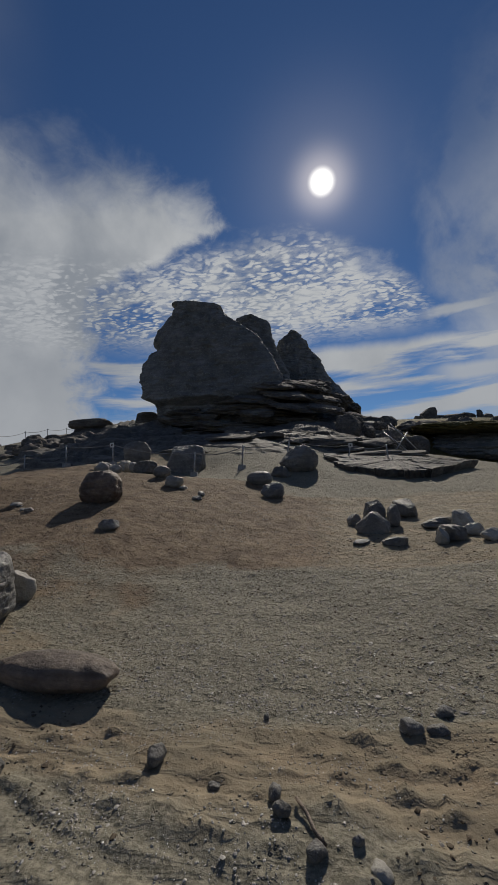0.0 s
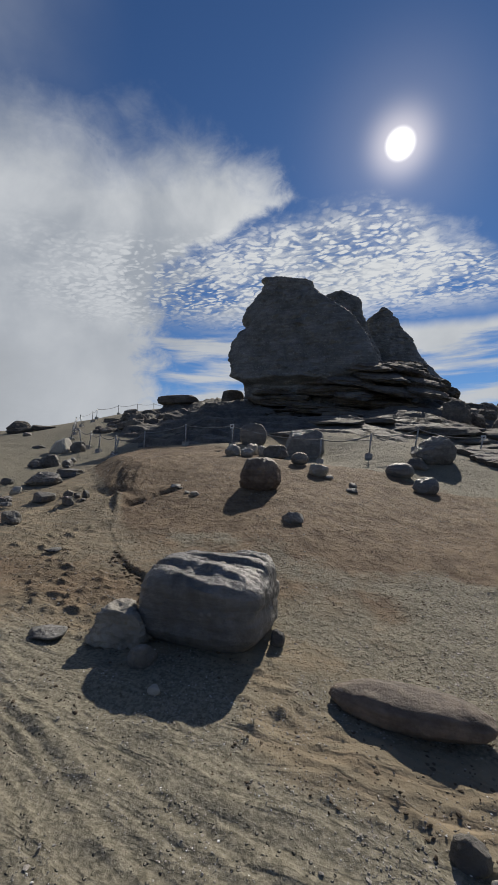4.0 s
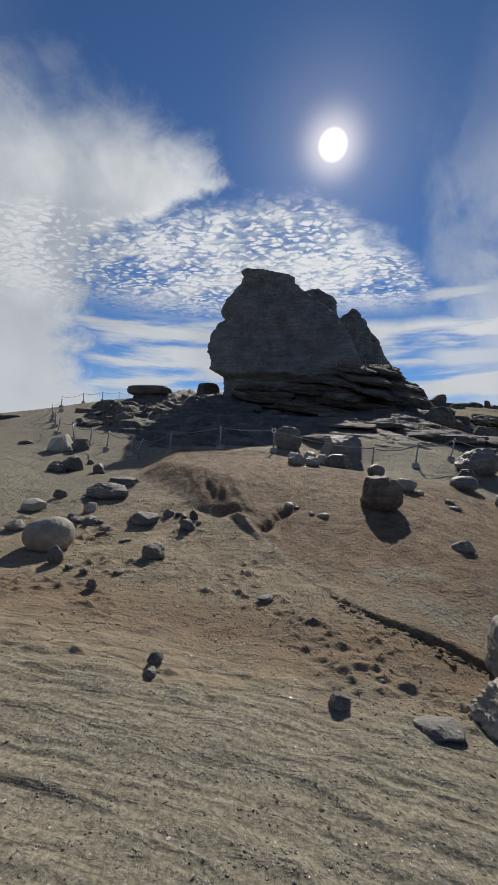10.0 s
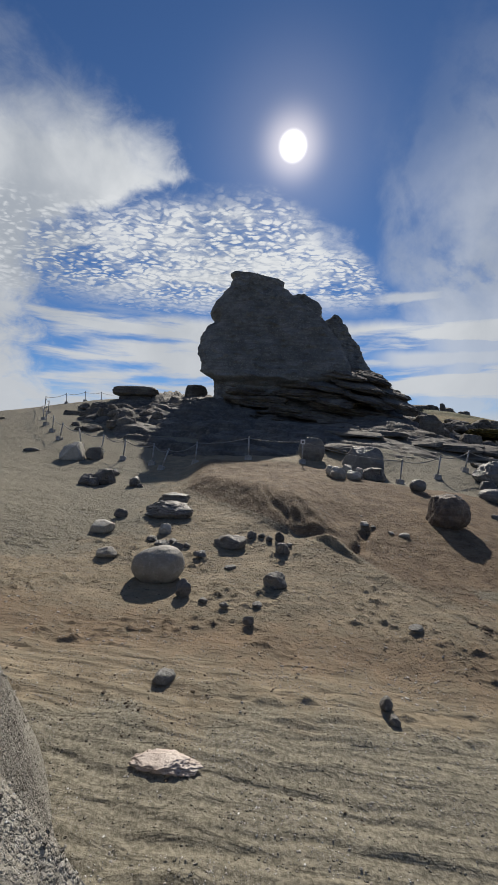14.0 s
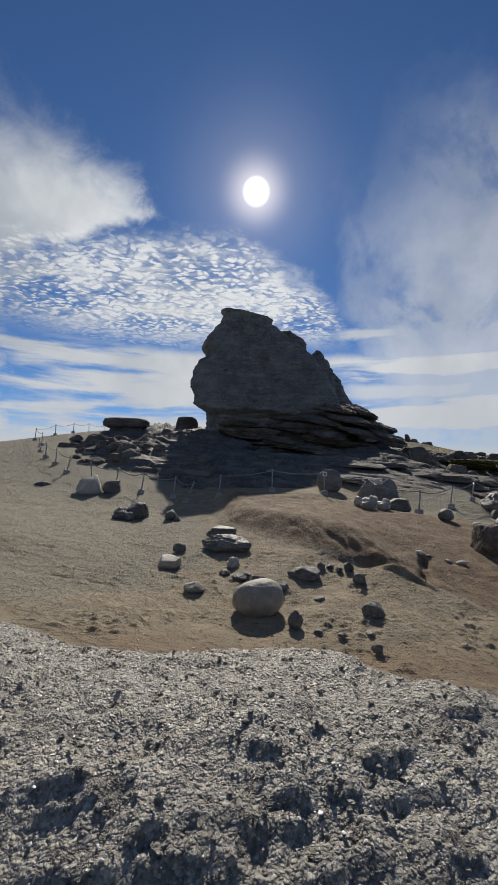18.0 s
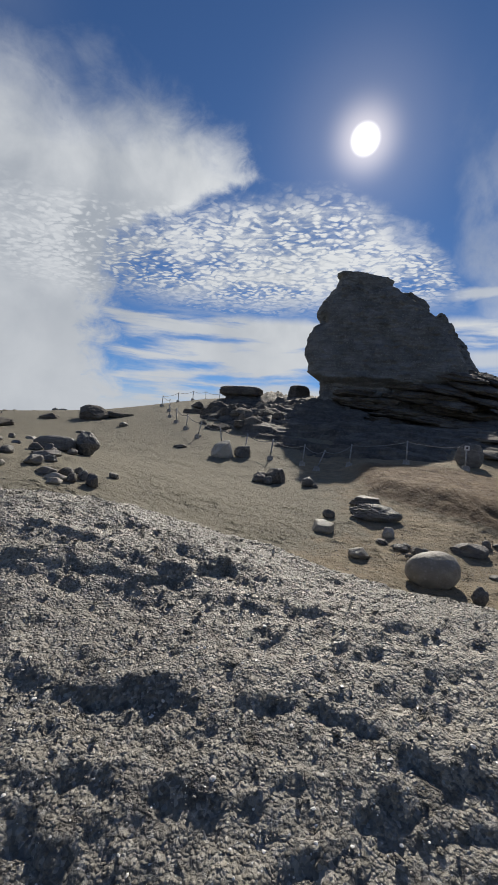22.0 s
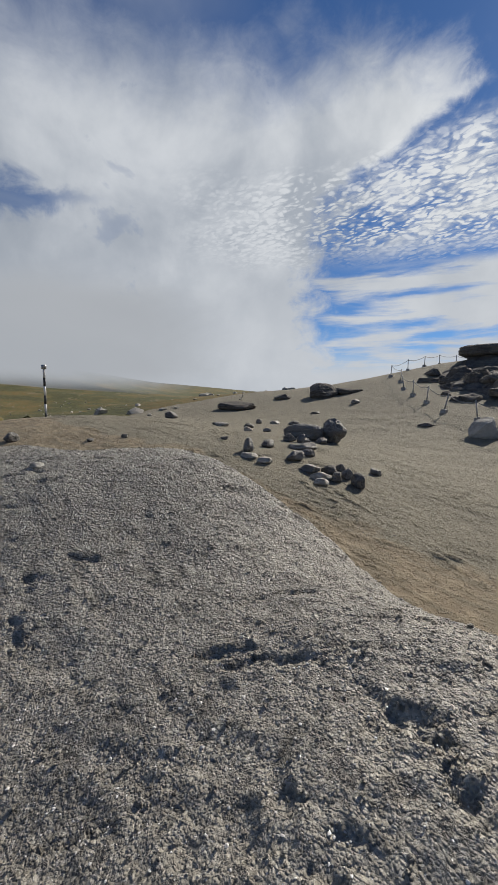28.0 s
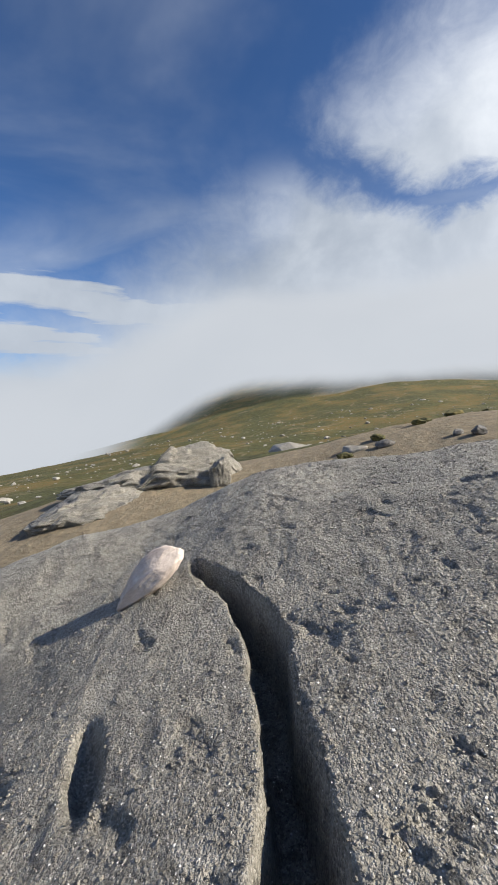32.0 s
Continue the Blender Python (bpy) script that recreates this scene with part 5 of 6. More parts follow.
# beds under the chin and down the eastern side, from the top down
for k, (x, front, top, wide, deep, thick, turn, roll, tilt) in enumerate([
        (1.4, 23.5, 5.75, 6.4, 4.8, 1.10, 0, 5, 5), (-2.0, 23.6, 5.00, 4.0, 4.4, 0.95, 6, 2, 2), (4.7, 24.2, 6.35, 4.4, 4.8, 1.20, -6, 10, 11), (5.5, 23.7, 5.25, 4.6, 4.6, 1.0, 4, 12, 13), (2.2, 22.8, 4.75, 6.2, 4.6, 0.90, -5, 7, 8),
        (-1.2, 22.5, 4.20, 5.2, 4.4, 0.85, 4, 3, 4), (4.1, 22.5, 3.95, 5.6, 4.4, 0.80, -3, 9, 10), (0.6, 22.0, 3.60, 5.8, 4.2, 0.80, 3, 4, 4), (-3.4, 22.5, 3.65, 3.6, 3.6, 0.75, -6, -2, 2), (2.7, 21.3, 3.15, 6.0, 3.6, 0.62, -4, 7, 7), (-1.4, 21.3, 3.00, 4.8, 3.4, 0.60, 5, 2, 3)]):
    bed(x, front, top, wide, deep, thick, 301 + k, turn, roll, tilt, "lighter slanting bed of rock" if tilt > 6 else "thick dark bedded ledge")
for k, (x, front, top, wide, deep, thick, turn, roll) in enumerate([(3.6, 23.3, 5.85, 3.0, 2.6, 0.42, -10, 10), (5.2, 23.9, 5.75, 2.8, 2.4, 0.40, 8, 14), (4.4, 22.7, 5.05, 3.6, 2.4, 0.40, -4, 11), (2.6, 22.5, 4.85, 2.8, 2.2, 0.36, 6, 8),
                                                                    (6.2, 23.2, 4.75, 2.6, 2.4, 0.44, -8, 15), (4.9, 22.0, 4.15, 3.4, 2.2, 0.36, 5, 11), (3.0, 21.8, 3.95, 2.6, 2.0, 0.34, -7, 8), (6.6, 22.3, 3.95, 2.6, 2.0, 0.36, 3, 14)]):
    bed(x, front, top, wide, deep, thick, 331 + k, turn, roll, 19, "lighter slanting plate of rock")
ledge(5.6, 29.6, 5.35, 3.4, 3.6, 1.7, 306, 0, 0, 20, "rounded boulder-like bed", 2.8)
ledge(7.0, 29.6, 4.55, 2.6, 3.2, 1.5, 307, 10, 0, 24, "rounded boulder-like bed", 2.6)
ledge(8.05, 29.6, 4.25, 1.5, 2.4, 1.0, 318, -8, 0, 30, "rounded boulder-like bed", 2.4)
ledge(1.5, 26.6, 3.4, 9.5, 5.0, 2.5, 319, 0, 0, 6, "broad dark bedded foot of the rock", 3.4)

# the bedded outcrop on which it stands
ox = spaced([(-13.5, 0.10), (11.0, 0.16), (21.0, 1)])
oy = spaced([(11.6, 0.08), (25.0, 0.3), (36.0, 1)])
X, Y = np.meshgrid(ox, oy)
base = land_smooth(X, Y)
along, across = 0.82 * X - 0.57 * Y, 0.57 * X + 0.82 * Y
reach_out = 11.8 + 1.0 * gnoise(X * 0.4, 0.0, 2.0) + 1.2 * smooth(-7.6, -5.5, X) * smooth(1.2, -0.6, X)
rim = smooth(0, 1, (1.0 - np.hypot((X - 3.6) / np.where(X > 3.6, 8.6, 15.2 + 0.8 * gnoise(Y * 0.5, 0.0, 1.0)), (Y - 23.8) / reach_out)) / (0.22 - 0.12 * smooth(1.5, -1.0, X)))
swell = rim * (0.08 + 0.12 * smooth(1.5, -1.5, X) + 0.10 * smooth(14.0, 17.0, Y) + 0.22 * fbm(X * 0.35, Y * 0.35, 61.0, 4))
raw = base + swell - 0.30 * (1 - rim) + 0.22 * fbm(X * 0.22 + 4, Y * 0.5, 62.0, 3)
tiltbed = raw + 0.10 * X + 0.02 * Y
step = 0.42
warp = 1.6 * fbm(along * 0.16, across * 0.34, 63.0, 5, 0.6)
q = tiltbed / step + warp
frac = q - np.floor(q)
terrace = (np.floor(q) + 0.30 * frac + 0.70 * smooth(0.86, 0.99, frac) - warp) * step - 0.10 * X - 0.02 * Y
stepped = 0.42 + 0.34 * smooth(2.0, -3.0, X)
Z = np.where(rim > 0, raw * (1 - stepped) + terrace * stepped, raw) + 0.05 * fbm(X * 1.7, Y * 1.7, 64.0, 4)
cracks = np.minimum(np.abs(fbm(along * 0.22 + 9, across * 0.75, 65.0, 4, 0.6)), 0.7 * np.abs(fbm(along * 0.5 + 3, across * 0.35, 66.0, 3, 0.6)) + 0.012)
chunks = gnoise(along * 0.8, across * 1.5, 67.0)
Z = Z + 0.07 * smooth(-0.05, 0.12, chunks) * rim * smooth(0.5, -4.5, X) + 0.10 * smooth(0.05, 0.15, chunks) * rim * smooth(17, 21, Y)
Z = Z - 0.16 * smooth(0.035, 0.0, cracks) * rim - 0.5 * smooth(0.12, 0.0, rim)
outcrop = new("rock_outcrop", mesh_from("rock_outcrop", np.stack([X.ravel(), Y.ravel(), Z.ravel()], 1), grid_faces(len(ox), len(oy)), OUTCROP_ROCK))
tagged(outcrop, "bedded grey sandstone outcrop rising in cracked steps", "rock outcrop", kind="structure")
_ox, _oy, _oz = ox, oy, Z


def outcrop_at(x, y):
    i, j = np.searchsorted(_ox, x) - 1, np.searchsorted(_oy, y) - 1
    inside = 0 <= i < len(_ox) - 1 and 0 <= j < len(_oy) - 1
    return max(height_at(x, y), float(_oz[j, i]) if inside else -9)


def block(x, y, wide, tall, label, deep=None, turn=0.0, seed=0, boxy=2.8, cuts=5, rough=0.12, beds=0.05, tilt=0.0, material=LEDGE_ROCK, level=5, z=None):
    return stone("boulder", x, y, wide, tall, material, label, deep, turn, seed, boxy, cuts, rough, level, beds, tilt, "boulder", "", outcrop_at(x, y) - 0.12 if z is None else z)


# boulders at the great rock's western foot
block(-9.45, 25.4, 2.95, 0.62, "flat overhanging brim of a dark mushroom-shaped rock", 2.4, 0, 401, 4.2, 1, 0.05, 0.06, z=4.02)
block(-9.35, 25.3, 2.35, 1.75, "dark bedded body of a flat-topped mushroom rock", 2.0, 8, 402, 3.4, 2, z=2.75)
block(-5.85, 26.6, 1.70, 1.35, "rounded dark boulder beside the great rock's neck", 1.4, 0, 403, 3.4, 2, 0.06, 0.02, z=3.72)
block(-7.2, 25.6, 2.0, 0.45, "low dark boulder on the outcrop's crest", 1.6, 5, 404, z=3.4)
for k, (x, y, a, b) in enumerate([(-10.2, 21.4, 1.6, 0.7), (-9.0, 21.8, 1.9, 0.8), (-8.2, 20.2, 1.5, 0.6), (-9.6, 19.6, 1.4, 0.5), (-7.2, 21.0, 1.3, 0.7), (-8.9, 18.4, 1.3, 0.5), (-7.6, 18.0, 1.6, 0.6), (-10.8, 20.2, 1.2, 0.5), (-7.0, 16.6, 1.2, 0.45),
                                  (-8.2, 16.6, 1.0, 0.4), (-6.6, 19.2, 1.5, 0.55), (-11.4, 22.6, 1.5, 0.6), (-6.0, 17.6, 1.3, 0.4)]):
    block(x, y, a * 0.9, b * 0.85, "tumbled dark sandstone block below the outcrop", a * 0.6, 37 * k - 90, 410 + k, 3.6, 6, 0.12, 0.08, 10 - 4 * (k % 6))

rs = np.random.RandomState(44)
for k in range(30):
    t = rs.uniform(0, 1)
    x, y = -10.9 + 4.6 * rs.uniform(0, 1) + 1.6 * (1 - t), 16.2 + 5.6 * t
    a = rs.uniform(0.5, 1.25)
    block(x, y, a, a * rs.uniform(0.35, 0.6), "dark angular stone in the tumbled pile", a * 0.7, rs.uniform(0, 360), 460 + k, 3.2, 6, 0.14, 0.05, rs.uniform(-14, 14), LEDGE_ROCK, 4)

# boulders and turf at the eastern foot
for k, (x, y, a, b, z) in enumerate([(7.5, 21.0, 1.35, 1.25, 1.75), (9.5, 21.0, 1.5, 1.35, 1.25), (8.6, 22.4, 1.2, 0.9, 2.0), (7.9, 23.4, 1.3, 0.7, 2.7), (10.7, 22.0, 1.6, 1.1, 1.2), (9.3, 23.8, 1.3, 0.6, 2.4), (10.6, 19.8, 1.1, 0.6, 0.9)]):
    block(x, y, a, b, "large dark rounded boulder below the grassy bank", a * 0.8, 51 * k, 430 + k, 2.8, 3, 0.14, 0.03)
bank = new("grassy_bank")
tagged(bank, "dark overhanging rock bank topped with dry yellow-green grass", "bank")
p, f = rock_shape(440, 9.0, 5.0, 2.1, 2.8, 3, 0.14, 6, 0.05)
part("rock_face", mesh_from("rock_face", p, f, SPHINX_ROCK), None, bank, "dark shaded rock face").matrix_basis = pose(16.0, 25.0, 0.45, 0, 3, -8)
p, f = rock_shape(441, 9.8, 5.8, 0.7, 2.6, 2, 0.16, 6)
part("turf", mesh_from("turf", p, f, TURF), None, bank, "dry yellow-green turf").matrix_basis = pose(16.0, 25.0, 1.95, 0, 3, -8)
for k, (x, y, z, a, b) in enumerate([(29.5, 101, 13.9, 4.3, 2.9), (31.5, 102, 12.2, 5.0, 1.6), (35.0, 103, 12.5, 6.5, 1.4), (38.5, 104, 12.4, 5.0, 1.2), (41.5, 104, 12.9, 2.2, 2.2), (43.5, 106, 12.0, 6.0, 1.2), (46.3, 113, 13.4, 2.4, 2.6), (33.0, 98, 11.4, 5.0, 1.2), (49.0, 108, 11.6, 6.0, 1.4), (27.0, 99, 11.6, 4.0, 1.6)]):
    low = height_at(x, y) - 0.3
    stone("rock", x, y, a, max(b, z - low), LEDGE_ROCK, "distant mushroom-shaped rock on the ridge" if k == 0 else "distant low rock on the ridge", a * 0.7, 9 * k, 450 + k, 4.0 if k == 0 else 3.4, 2, 0.14, 4, 0.16, 0, "rock", on=low)

rs = np.random.RandomState(83)
for k in range(26):
    x, y = rs.uniform(7.6, 20.0), rs.uniform(23.0, 36.0)
    a = rs.uniform(0.7, 2.4)
    stone("rock", x, y, a, a * rs.uniform(0.3, 0.55), LEDGE_ROCK, "dark low rock in the dry turf of the eastern slope", a * 0.7, rs.uniform(0, 180), 560 + k, 3.0, 4, 0.18, 4, 0.1, 0, "rock", "rocks in the turf")

# thin plates that lie on the outcrop's eastern beds
rs = np.random.RandomState(61)
for k in range(18):
    x, y = rs.uniform(1.6, 9.0), rs.uniform(13.6, 20.0)
    a = rs.uniform(1.0, 2.6)
    stone("rock_plate", x, y, a, rs.uniform(0.16, 0.26), LEDGE_ROCK, "thin flat plate of grey sandstone on the outcrop", a * rs.uniform(0.5, 0.8), rs.uniform(-40, 5), 520 + k, 4.5, 2, 0.12, 4, 0.03, 4, "rock plate", "thin rock plates", outcrop_at(x, y + a * 0.2) - 0.06)

# the great flat slab on the eastern slope
def flat_slab(points, thick, name, label):
    """A broken flat slab from its outline, with its height at each corner."""
    c = np.array(points, float)
    mid = c.mean(0)
    rs = np.random.RandomState(5)
    ring = []
    for a, b in zip(c, np.roll(c, -1, 0)):
        for t in np.linspace(0, 1, 26, endpoint=False):
            ring.append(a + (b - a) * t + np.append(rs.normal(0, 0.04, 2) + 0.10 * math.sin(9 * t + a[0] * 5), 0))
    ring = np.array(ring)
    rings = [mid + (ring - mid) * s for s in np.append(np.linspace(0.02, 0.96, 25), 1.0)]
    v = np.concatenate([r + (0, 0, thick) + np.stack([0 * r[:, 0], 0 * r[:, 0], 0.05 * fbm(r[:, 0] * 1.4, r[:, 1] * 1.4, 70.0, 4) - 0.04 * smooth(0.05, 0.0, np.abs(fbm(r[:, 0] * 0.6, r[:, 1] * 1.1, 71.0, 4)))], 1) for r in rings] + [mid + (ring - mid) * 0.985 + (0, 0, 0.03), mid + (ring - mid) * 0.80 - (0, 0, 0.5)])
    n = len(ring)
    faces = [(k * n + i, k * n + (i + 1) % n, (k + 1) * n + (i + 1) % n, (k + 1) * n + i) for k in range(27) for i in range(n)]
    me = mesh_from(name, v, [q[::-1] for q in faces], OUTCROP_ROCK, True)
    return tagged(new(name, me), label, "rock slab")


flat_slab([(x, y, height_at(x, y) + dz) for x, y, dz in ((6.4, 14.6, -0.02), (8.2, 15.0, -0.02), (9.8, 13.9, 0.06), (10.35, 12.6, 0.12), (8.9, 10.9, 0.12), (8.1, 11.2, 0.08), (7.0, 12.1, 0.0))], 0.12,
          "rock_plate", "broad pale flat rock plate with a dark undercut edge")

# ---- fences ----
def tube(points, r, sides=6):
    """A tube along points."""
    p = np.array(points, float)
    d = np.gradient(p, axis=0)
    d /= np.linalg.norm(d, axis=1, keepdims=True)
    ref = np.where(np.abs(d[:, 2:3]) > 0.9, [[1.0, 0, 0]], [[0, 0, 1.0]])
    a = np.cross(d, ref)
    a /= np.linalg.norm(a, axis=1, keepdims=True)
    b = np.cross(d, a)
    ang = np.linspace(0, 2 * np.pi, sides, endpoint=False)
    v = (p[:, None] + r * (np.cos(ang)[:, None] * a[:, None] + np.sin(ang)[:, None] * b[:, None])).reshape(-1, 3)
    n = len(p)
    f = [(k * sides + i, k * sides + (i + 1) % sides, (k + 1) * sides + (i + 1) % sides, (k + 1) * sides + i) for k in range(n - 1) for i in range(sides)]
    f += [tuple(range(sides))[::-1], tuple((n - 1) * sides + i for i in range(sides))]
    return v, f


def bevel_box(wx, wy, wz, bevel=0.012, taper=1.0):
    bm = bmesh.new()
    bmesh.ops.create_cube(bm, size=1.0)
    for v in bm.verts:
        s = taper if v.co.z > 0 else 1.0
        v.co = (v.co.x * wx * s, v.co.y * wy * s, (v.co.z + 0.5) * wz)
    bmesh.ops.bevel(bm, geom=bm.edges[:], offset=bevel, segments=2, affect="EDGES")
    return bm


post_block = bpy.data.meshes.new("concrete_base")
bm = bevel_box(0.19, 0.19, 0.17, 0.015, 0.92)
bm.to_mesh(post_block)
bm.free()
post_block.materials.append(CONCRETE)
v, f = tube([(0, 0, 0.1), (0, 0, 0.35), (0, 0, 0.68)], 0.021, 10)
post_pole = mesh_from("pole", v, f, STEEL)
bm = bmesh.new()
bmesh.ops.create_uvsphere(bm, u_segments=10, v_segments=6, radius=0.030, matrix=Matrix.Translation((0, 0, 0.69)) @ Matrix.Diagonal((1, 1, 0.6, 1)))
post_cap = bpy.data.meshes.new("cap")
bm.to_mesh(post_cap)
bm.free()
post_cap.materials.append(STEEL)


def fence_post(x, y, lean=0.0, tip=0.0, z=None):
    post = new("fence_post")
    part("concrete_base", post_block, None, post, "square concrete foot")
    part("pole", post_pole, None, post)
    part("cap", post_cap, None, post)
    z = outcrop_at(x, y) if z is None else z
    post.matrix_world = pose(x, y, z - 0.05, tip, lean, 10 * math.sin(x * 7))
    tagged(post, "galvanised fence post leaning in a concrete foot" if abs(lean) > 5 else "galvanised fence post set in a square concrete foot", "fence post", "rope fence posts")
    return post.matrix_world @ Vector((0, 0, 0.66))


def rope_between(a, b, sag=0.07):
    t = np.linspace(0, 1, 12)[:, None]
    pts = np.array(a) * (1 - t) + np.array(b) * t
    pts[:, 2] -= sag * 4 * (t * (1 - t))[:, 0]
    v, f = tube(pts, 0.012, 5)
    tagged(new("rope", mesh_from("rope", v, f, ROPE)), "slack grey fence rope between two posts", "rope", "fence ropes")


west_posts = [(-12.1, 20.3, 2, 0), (-11.2, 18.4, -8, 0), (-10.3, 17.0, 0, 0), (-9.4, 15.9, 4, 0), (-8.43, 14.66, 12, 0), (-7.2, 13.9, -8, 0), (-6.2, 13.2, 8, 0), (-5.18, 12.5, 6, 0), (-4.1, 12.0, 5, 0), (-3.65, 11.35, 20, 0), (-2.72, 11.65, 4, 0), (-1.17, 11.56, 0, 0),
              (0.36, 11.56, 0, 0)]
east_posts = [(2.97, 11.15, 4, 0), (4.17, 11.72, 6, 0), (5.33, 12.65, 10, 0), (7.10, 13.8, 12, 0), (8.35, 13.75, -4, 0)]
tops = [fence_post(*p) for p in west_posts]
for a, b in zip(tops, tops[1:]):
    rope_between(a, b, 0.05 if abs(a[0]) < 2.8 else 0.12)
tops_east = [tops[-1]] + [fence_post(*p) for p in east_posts]
for a, b in zip(tops_east, tops_east[1:]):
    rope_between(a, b, 0.10)
crest = [fence_post(x, y, l, 0) for x, y, l in ((-13.4, 22.2, 4), (-13.2, 24.2, 0), (-12.8, 25.8, 2), (-12.4, 27.4, -2), (-11.8, 28.8, 0), (-11.0, 30.2, 3))]
for a, b in zip([tops[0]] + crest, crest):
    rope_between(a, b, 0.10)
def fence_sign(top):
    sign = new("fence_sign", None)
    tagged(sign, "small square pale notice plate on a fence post", "sign", "fence signs")
    part("plate", bevel_box(0.13, 0.012, 0.13, 0.003), WHITE_PAINT, sign).matrix_basis = pose(0, 0, 0)
    part("symbol", bevel_box(0.05, 0.006, 0.05, 0.002), BLACK_PAINT, sign, "dark unreadable symbol").matrix_basis = pose(0, -0.0095, 0.04)
    sign.matrix_world = pose(top[0], top[1] - 0.032, top[2] - 0.07)


fence_sign(tops[len(west_posts) - 1])
fence_sign(tops_east[4])

# broken rails that lean together by the eastern boulders
for k, (a, b) in enumerate([((9.4, 16.6), (8.7, 17.3)), ((9.0, 16.4), (9.6, 17.4)), ((9.9, 16.9), (8.9, 16.9))]):
    lo, hi = outcrop_at(*a) + 0.02, outcrop_at(*b) + 0.55 + 0.2 * k
    v, f = tube([(a[0], a[1], lo), ((a[0] + b[0]) / 2, (a[1] + b[1]) / 2, (lo + hi) / 2 + 0.02), (b[0], b[1], hi)], 0.025, 8)
    tagged(new("fence_rail", mesh_from("fence_rail", v, f, STEEL)), "fallen grey fence rail leaning among boulders", "rail", "fallen fence rails")

# ---- the trail marker on the western edge ----
marker = new("trail_marker")
tagged(marker, "black and white banded trail marker pole in a stone cairn", "marker pole")
marker.location = (-19.2, 6.0, height_at(-19.2, 6.0))
for k in range(6):
    v, f = tube([(0, 0, 0.05 + 0.31 * k), (0, 0, 0.2 + 0.31 * k), (0, 0, 0.36 + 0.31 * k)], 0.040, 12)
    part("band", mesh_from("band", v, f, (BLACK_PAINT, WHITE_PAINT)[k % 2]), None, marker, ("black painted band", "white painted band")[k % 2])
v, f = tube([(0, 0, 1.90), (0, 0, 1.97), (0, 0, 2.04)], 0.085, 12)
part("head_plate", mesh_from("head_plate", v, f, STEEL), None, marker, "grey metal head")
for k in range(9):
    a = k * 0.7
    stone("stone", -19.2 + 0.24 * math.cos(a), 5.9 + 0.22 * math.sin(a), 0.30, 0.20, DARK, "dark stone in the cairn round a marker pole", turn=70 * k, seed=500 + k, level=3, group="cairn stones")

# ---- far house, meadow stones, cloud bank ----
house = new("mountain_hut")
tagged(house, "small pale mountain hut far off on the hill", "hut")
house.location = (-262, -15.8, float(land_smooth(np.array([-262.0]), np.array([-15.8]))[0]))
part("wall", bevel_box(9, 6, 3.4, 0.05), WHITE_PAINT, house)
bm = bevel_box(10, 7, 2.2, 0.05, 0.25)
bmesh.ops.translate(bm, verts=bm.verts, vec=(0, 0, 3.3))
part("roof", bm, STEEL, house)


def scatter(name, count, seed, where, size, material, label, keep, surface=land, category="gravel"):
    """Many small stones in one mesh."""
    rs = np.random.RandomState(seed)
    x, y = where(rs, count)
    m = keep(x, y)
    x, y = x[m], y[m]
    n = len(x)
    s = size[0] * (size[1] / size[0]) ** (rs.uniform(0, 1, n) ** 3.0)
    z = surface(x, y)
    v0, f0 = unit_ball(1)
    V = v0[None] * (1 + rs.uniform(-0.35, 0.35, (n, len(v0), 1)))
    V = V * (s[:, None, None] * np.stack([rs.uniform(0.7, 1.4, n), rs.uniform(0.7, 1.2, n), rs.uniform(0.35, 0.8, n)], 1)[:, None])
    c, d = np.cos(rs.uniform(0, 6.28, n))[:, None], np.sin(rs.uniform(0, 6.28, n))[:, None]
    V = np.stack([V[..., 0] * c - V[..., 1] * d, V[..., 0] * d + V[..., 1] * c, V[..., 2]], -1)
    V = V + np.stack([x, y, z + s * 0.15], 1)[:, None]
    F = (f0[None] + (np.arange(n) * len(v0))[:, None, None]).reshape(-1, 3)
    return tagged(new(name, mesh_from(name, V.reshape(-1, 3), F, material, True)), label, category, kind="stuff")


def not_slab(x, y):
    return slab_height(x, y) < land(x, y) - 0.02


def path_area(rs, n):
    return rs.uniform(-11, 9.5, n), 1.0 + 12.5 * rs.uniform(0, 1, n) ** 1.7


PEBBLE_A = stone_material("pebbles_grey", (0.33, 0.31, 0.28), (0.15, 0.14, 0.13), (0.45, 0.44, 0.41), 30.0, 0.65, 0.3)
PEBBLE_B = stone_material("pebbles_pale", (0.46, 0.43, 0.38), (0.28, 0.25, 0.22), (0.62, 0.60, 0.57), 30.0, 0.34, 0.3)
SPARK = plain_material("quartz_grains", (0.82, 0.80, 0.76), (0.55, 0.53, 0.50), 0.28)
scatter("gravel", 9000, 1, path_area, (0.0025, 0.010), PEBBLE_A, "loose grey gravel strewn over the soil", not_slab)
scatter("gravel", 16000, 2, path_area, (0.002, 0.007), PEBBLE_B, "loose pale grit strewn over the soil", not_slab)
scatter("gravel", 9000, 8, lambda rs, n: (rs.uniform(5.0, 9.4, n), 2.95 + 2.4 * rs.uniform(0, 1, n) ** 1.5), (0.003, 0.010), PEBBLE_B, "pale glinting grit of a gravel wash", not_slab)
scatter("gravel", 3500, 9, lambda rs, n: (rs.uniform(4.6, 6.6, n), rs.uniform(1.3, 2.3, n)), (0.003, 0.008), PEBBLE_B, "pale grit in brown soil", lambda x, y: not_slab(x, y) & (fbm(x * 2, y * 2, 78.0, 3) > 0.0))
def wash_lines(x, y):
    """Grit gathers in the hollows between the ripples."""
    return not_slab(x, y) & (fbm(x * 1.2, y * 3.5, 79.0, 3) > 0.02)


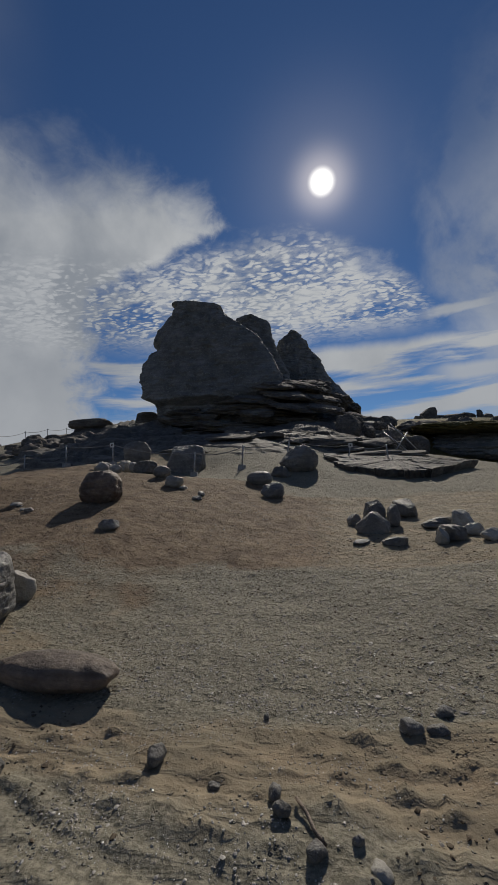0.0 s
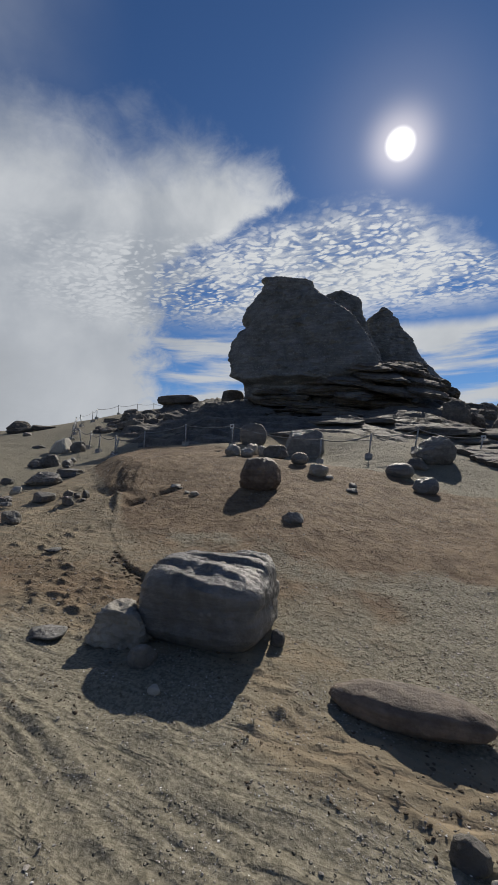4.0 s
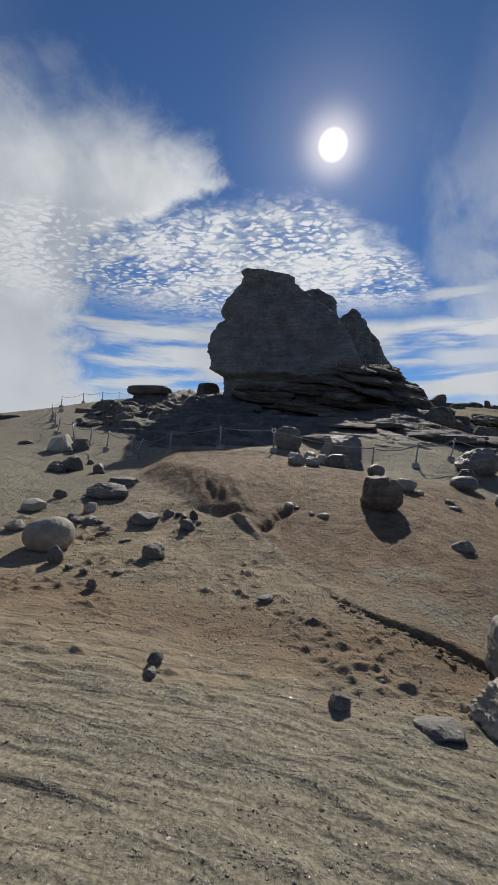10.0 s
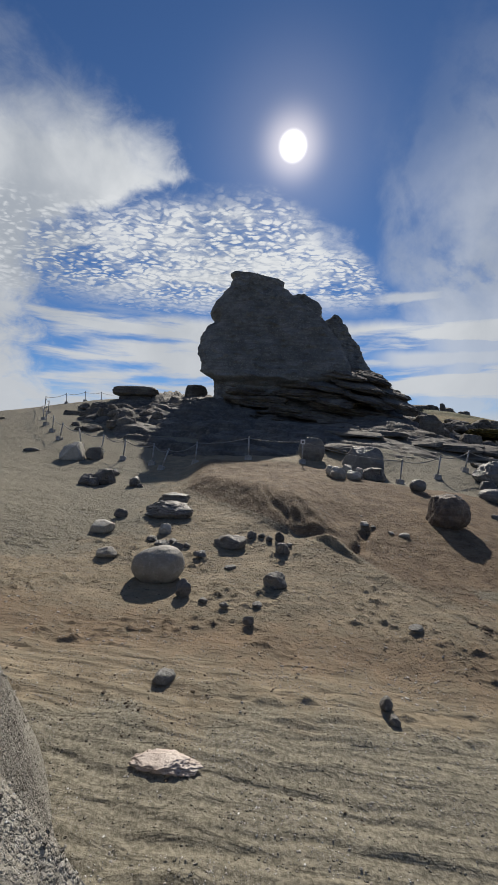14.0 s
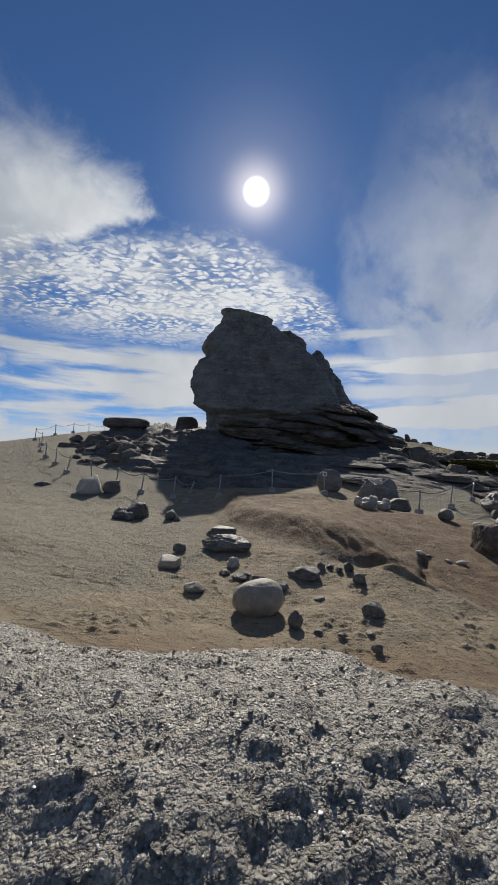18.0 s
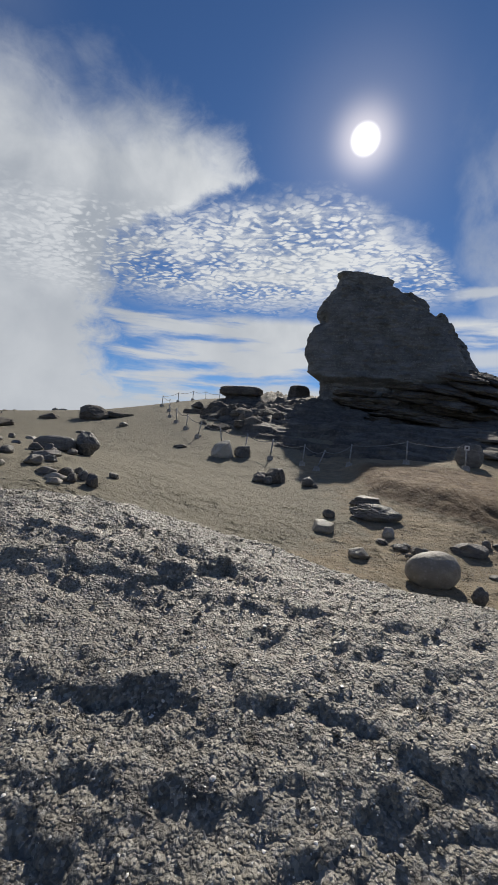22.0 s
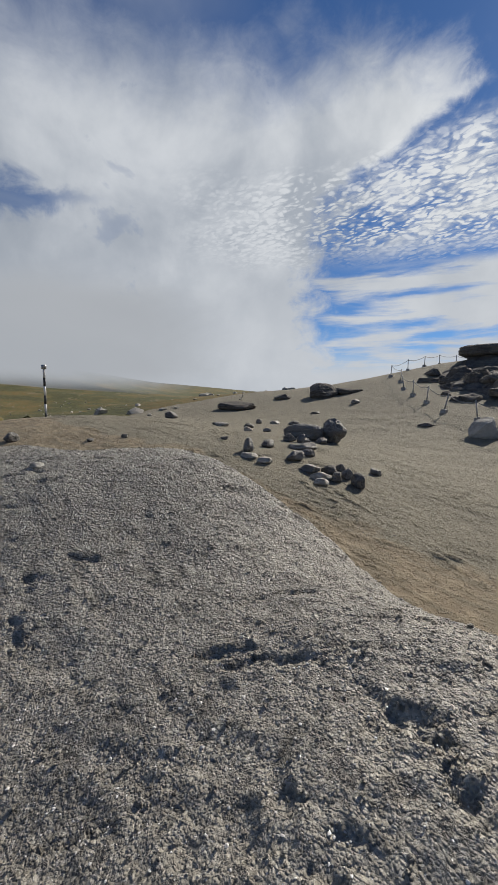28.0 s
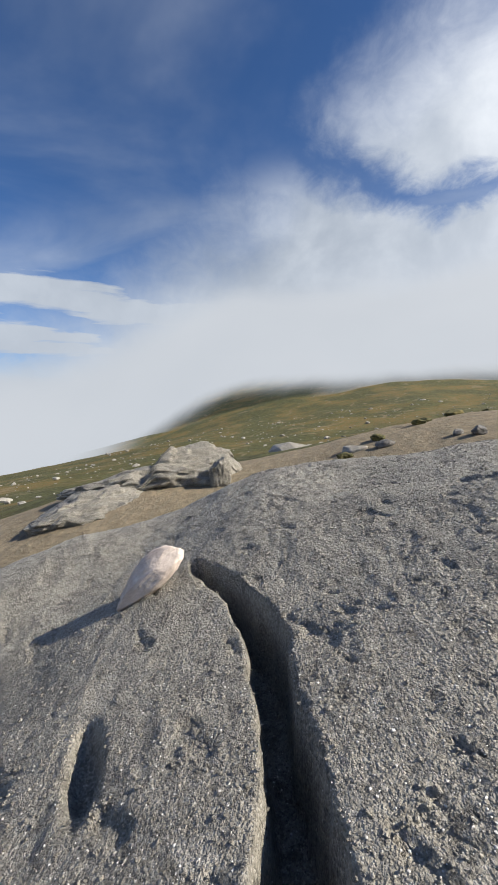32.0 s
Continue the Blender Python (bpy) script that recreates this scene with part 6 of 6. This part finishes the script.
scatter("gravel", 52000, 10, lambda rs, n: (rs.uniform(-2.4, 7.0, n), 0.7 + 2.5 * rs.uniform(0, 1, n) ** 1.2), (0.0016, 0.0055), PEBBLE_B, "fine pale grit washed into the ripples", wash_lines)
scatter("gravel", 26000, 11, lambda rs, n: (rs.uniform(-2.4, 7.0, n), 0.7 + 2.5 * rs.uniform(0, 1, n) ** 1.2), (0.0016, 0.006), PEBBLE_A, "fine grey grit washed into the ripples", wash_lines)
scatter("gravel", 10000, 12, lambda rs, n: (rs.uniform(-4.5, 8.0, n), 3.1 + 5.4 * rs.uniform(0, 1, n) ** 1.3), (0.004, 0.014), PEBBLE_B, "pale stone chips strewn over the slope", lambda x, y: not_slab(x, y) & (fbm(x * 0.8, y * 0.8, 80.0, 3) > -0.06))
scatter("gravel", 16000, 13, lambda rs, n: (rs.uniform(-2.4, 7.0, n), 0.9 + 2.8 * rs.uniform(0, 1, n)), (0.0016, 0.005), SPARK, "glinting quartz grit on the rippled soil", wash_lines)
CRUMB = stone_material("soil_crumbs", (0.150, 0.112, 0.070), (0.080, 0.058, 0.038), (0.20, 0.16, 0.11), 30.0, 0.9, 0.4)
scatter("soil_crumbs", 14000, 6, lambda rs, n: (rs.uniform(-3.5, 8.5, n), 2.0 + 5.0 * rs.uniform(0, 1, n)), (0.004, 0.013), CRUMB, "dark brown crumbs of trodden soil", lambda x, y: not_slab(x, y) & (fbm(x * 0.9, y * 0.9, 77.0, 3) > 0.05), category="soil")
scatter("soil_clods", 420, 14, lambda rs, n: (lambda x: (x, np.interp(x, [p[0] for p in GULLY[7:]], [p[1] for p in GULLY[7:]]) - rs.gamma(1.5, 0.05, n)))(rs.uniform(1.7, 3.6, n)), (0.010, 0.040), CRUMB, "dark clods of soil fallen along the gully", not_slab, category="soil")
scatter("meadow_stones", 900, 3, lambda rs, n: (rs.uniform(-120, -19, n), rs.uniform(-50, 60, n)), (0.12, 0.55), PALE, "pale stones scattered over the far meadow", lambda x, y: np.hypot(x, y) > 22, category="stones")

scatter("slab_grains", 60000, 4, lambda rs, n: (rs.uniform(-8.6, -0.9, n), rs.uniform(-2.4, 2.1, n)), (0.002, 0.010), SLAB_ROCK, "coarse pebbly grains cemented in the pale slab", lambda x, y: ~not_slab(x, y), slab_height, "grains")
scatter("slab_grit", 42000, 5, lambda rs, n: (rs.uniform(-8.6, -0.9, n), rs.uniform(-2.4, 2.1, n)), (0.0014, 0.0042), SPARK, "bright quartz grains in the pale slab", lambda x, y: ~not_slab(x, y), slab_height, "grains")


def mist_material():
    """Drifting cloud: soft torn edges, its even brightness emitted by the sheet itself."""
    m = bpy.data.materials.new("mist")
    m.use_nodes = True
    n = Nodes(m.node_tree)
    at = n.add("ShaderNodeTexCoord").outputs["Object"]
    low = n.add("ShaderNodeAttribute", attribute_name="cover").outputs["Fac"]
    rag = n.noise(at, 0.014, 6.0, 0.58, 0.6)
    alpha = n.ramp(n.math("ADD", low, n.math("MULTIPLY", n.math("SUBTRACT", rag, 0.5), 0.9)), 0.05, 0.95)
    tone = n.mix(n.noise(at, 0.008, 4.0, 0.5), (0.36, 0.39, 0.43), (0.48, 0.50, 0.53))
    glow = n.add("ShaderNodeEmission", {0: tone, 1: 1.0}).outputs[0]
    clear = n.add("ShaderNodeBsdfTransparent").outputs[0]
    mixed = n.add("ShaderNodeMixShader", {0: alpha, 1: clear, 2: glow}).outputs[0]
    n.add("ShaderNodeOutputMaterial", {0: mixed})
    return m


# the low cloud that hangs over the western hills
MIST = mist_material()
for radius, foot, rise in ((160.0, 0.0, 14.0), (118.0, -1.0, 22.0)):
    az = np.radians(np.linspace(-28, -165, 90))
    up = np.linspace(0, 1, 24)
    A, U = np.meshgrid(az, up)
    south = smooth(-1.70, -2.20, A)
    base = foot * (1 - south) - 44 * south
    zz = base + U * 100
    reach = radius + 110 * U
    me = mesh_from("cloud_bank", np.stack([(reach * np.sin(A)).ravel(), (reach * np.cos(A)).ravel(), zz.ravel()], 1), grid_faces(len(az), len(up)), MIST)
    cover = smooth(0, rise, U * 100 - 6 * south) * smooth(0.75, 0.35, U) * smooth(-0.65, -1.05, A) * (smooth(-1.78, -2.12, A) if radius < 130 else 1.0) * smooth(-2.88, -2.5, A)
    point_attribute(me, "cover", cover)
    tagged(new("backdrop", me), "low grey-white cloud bank over the western hills", "cloud", kind="structure")
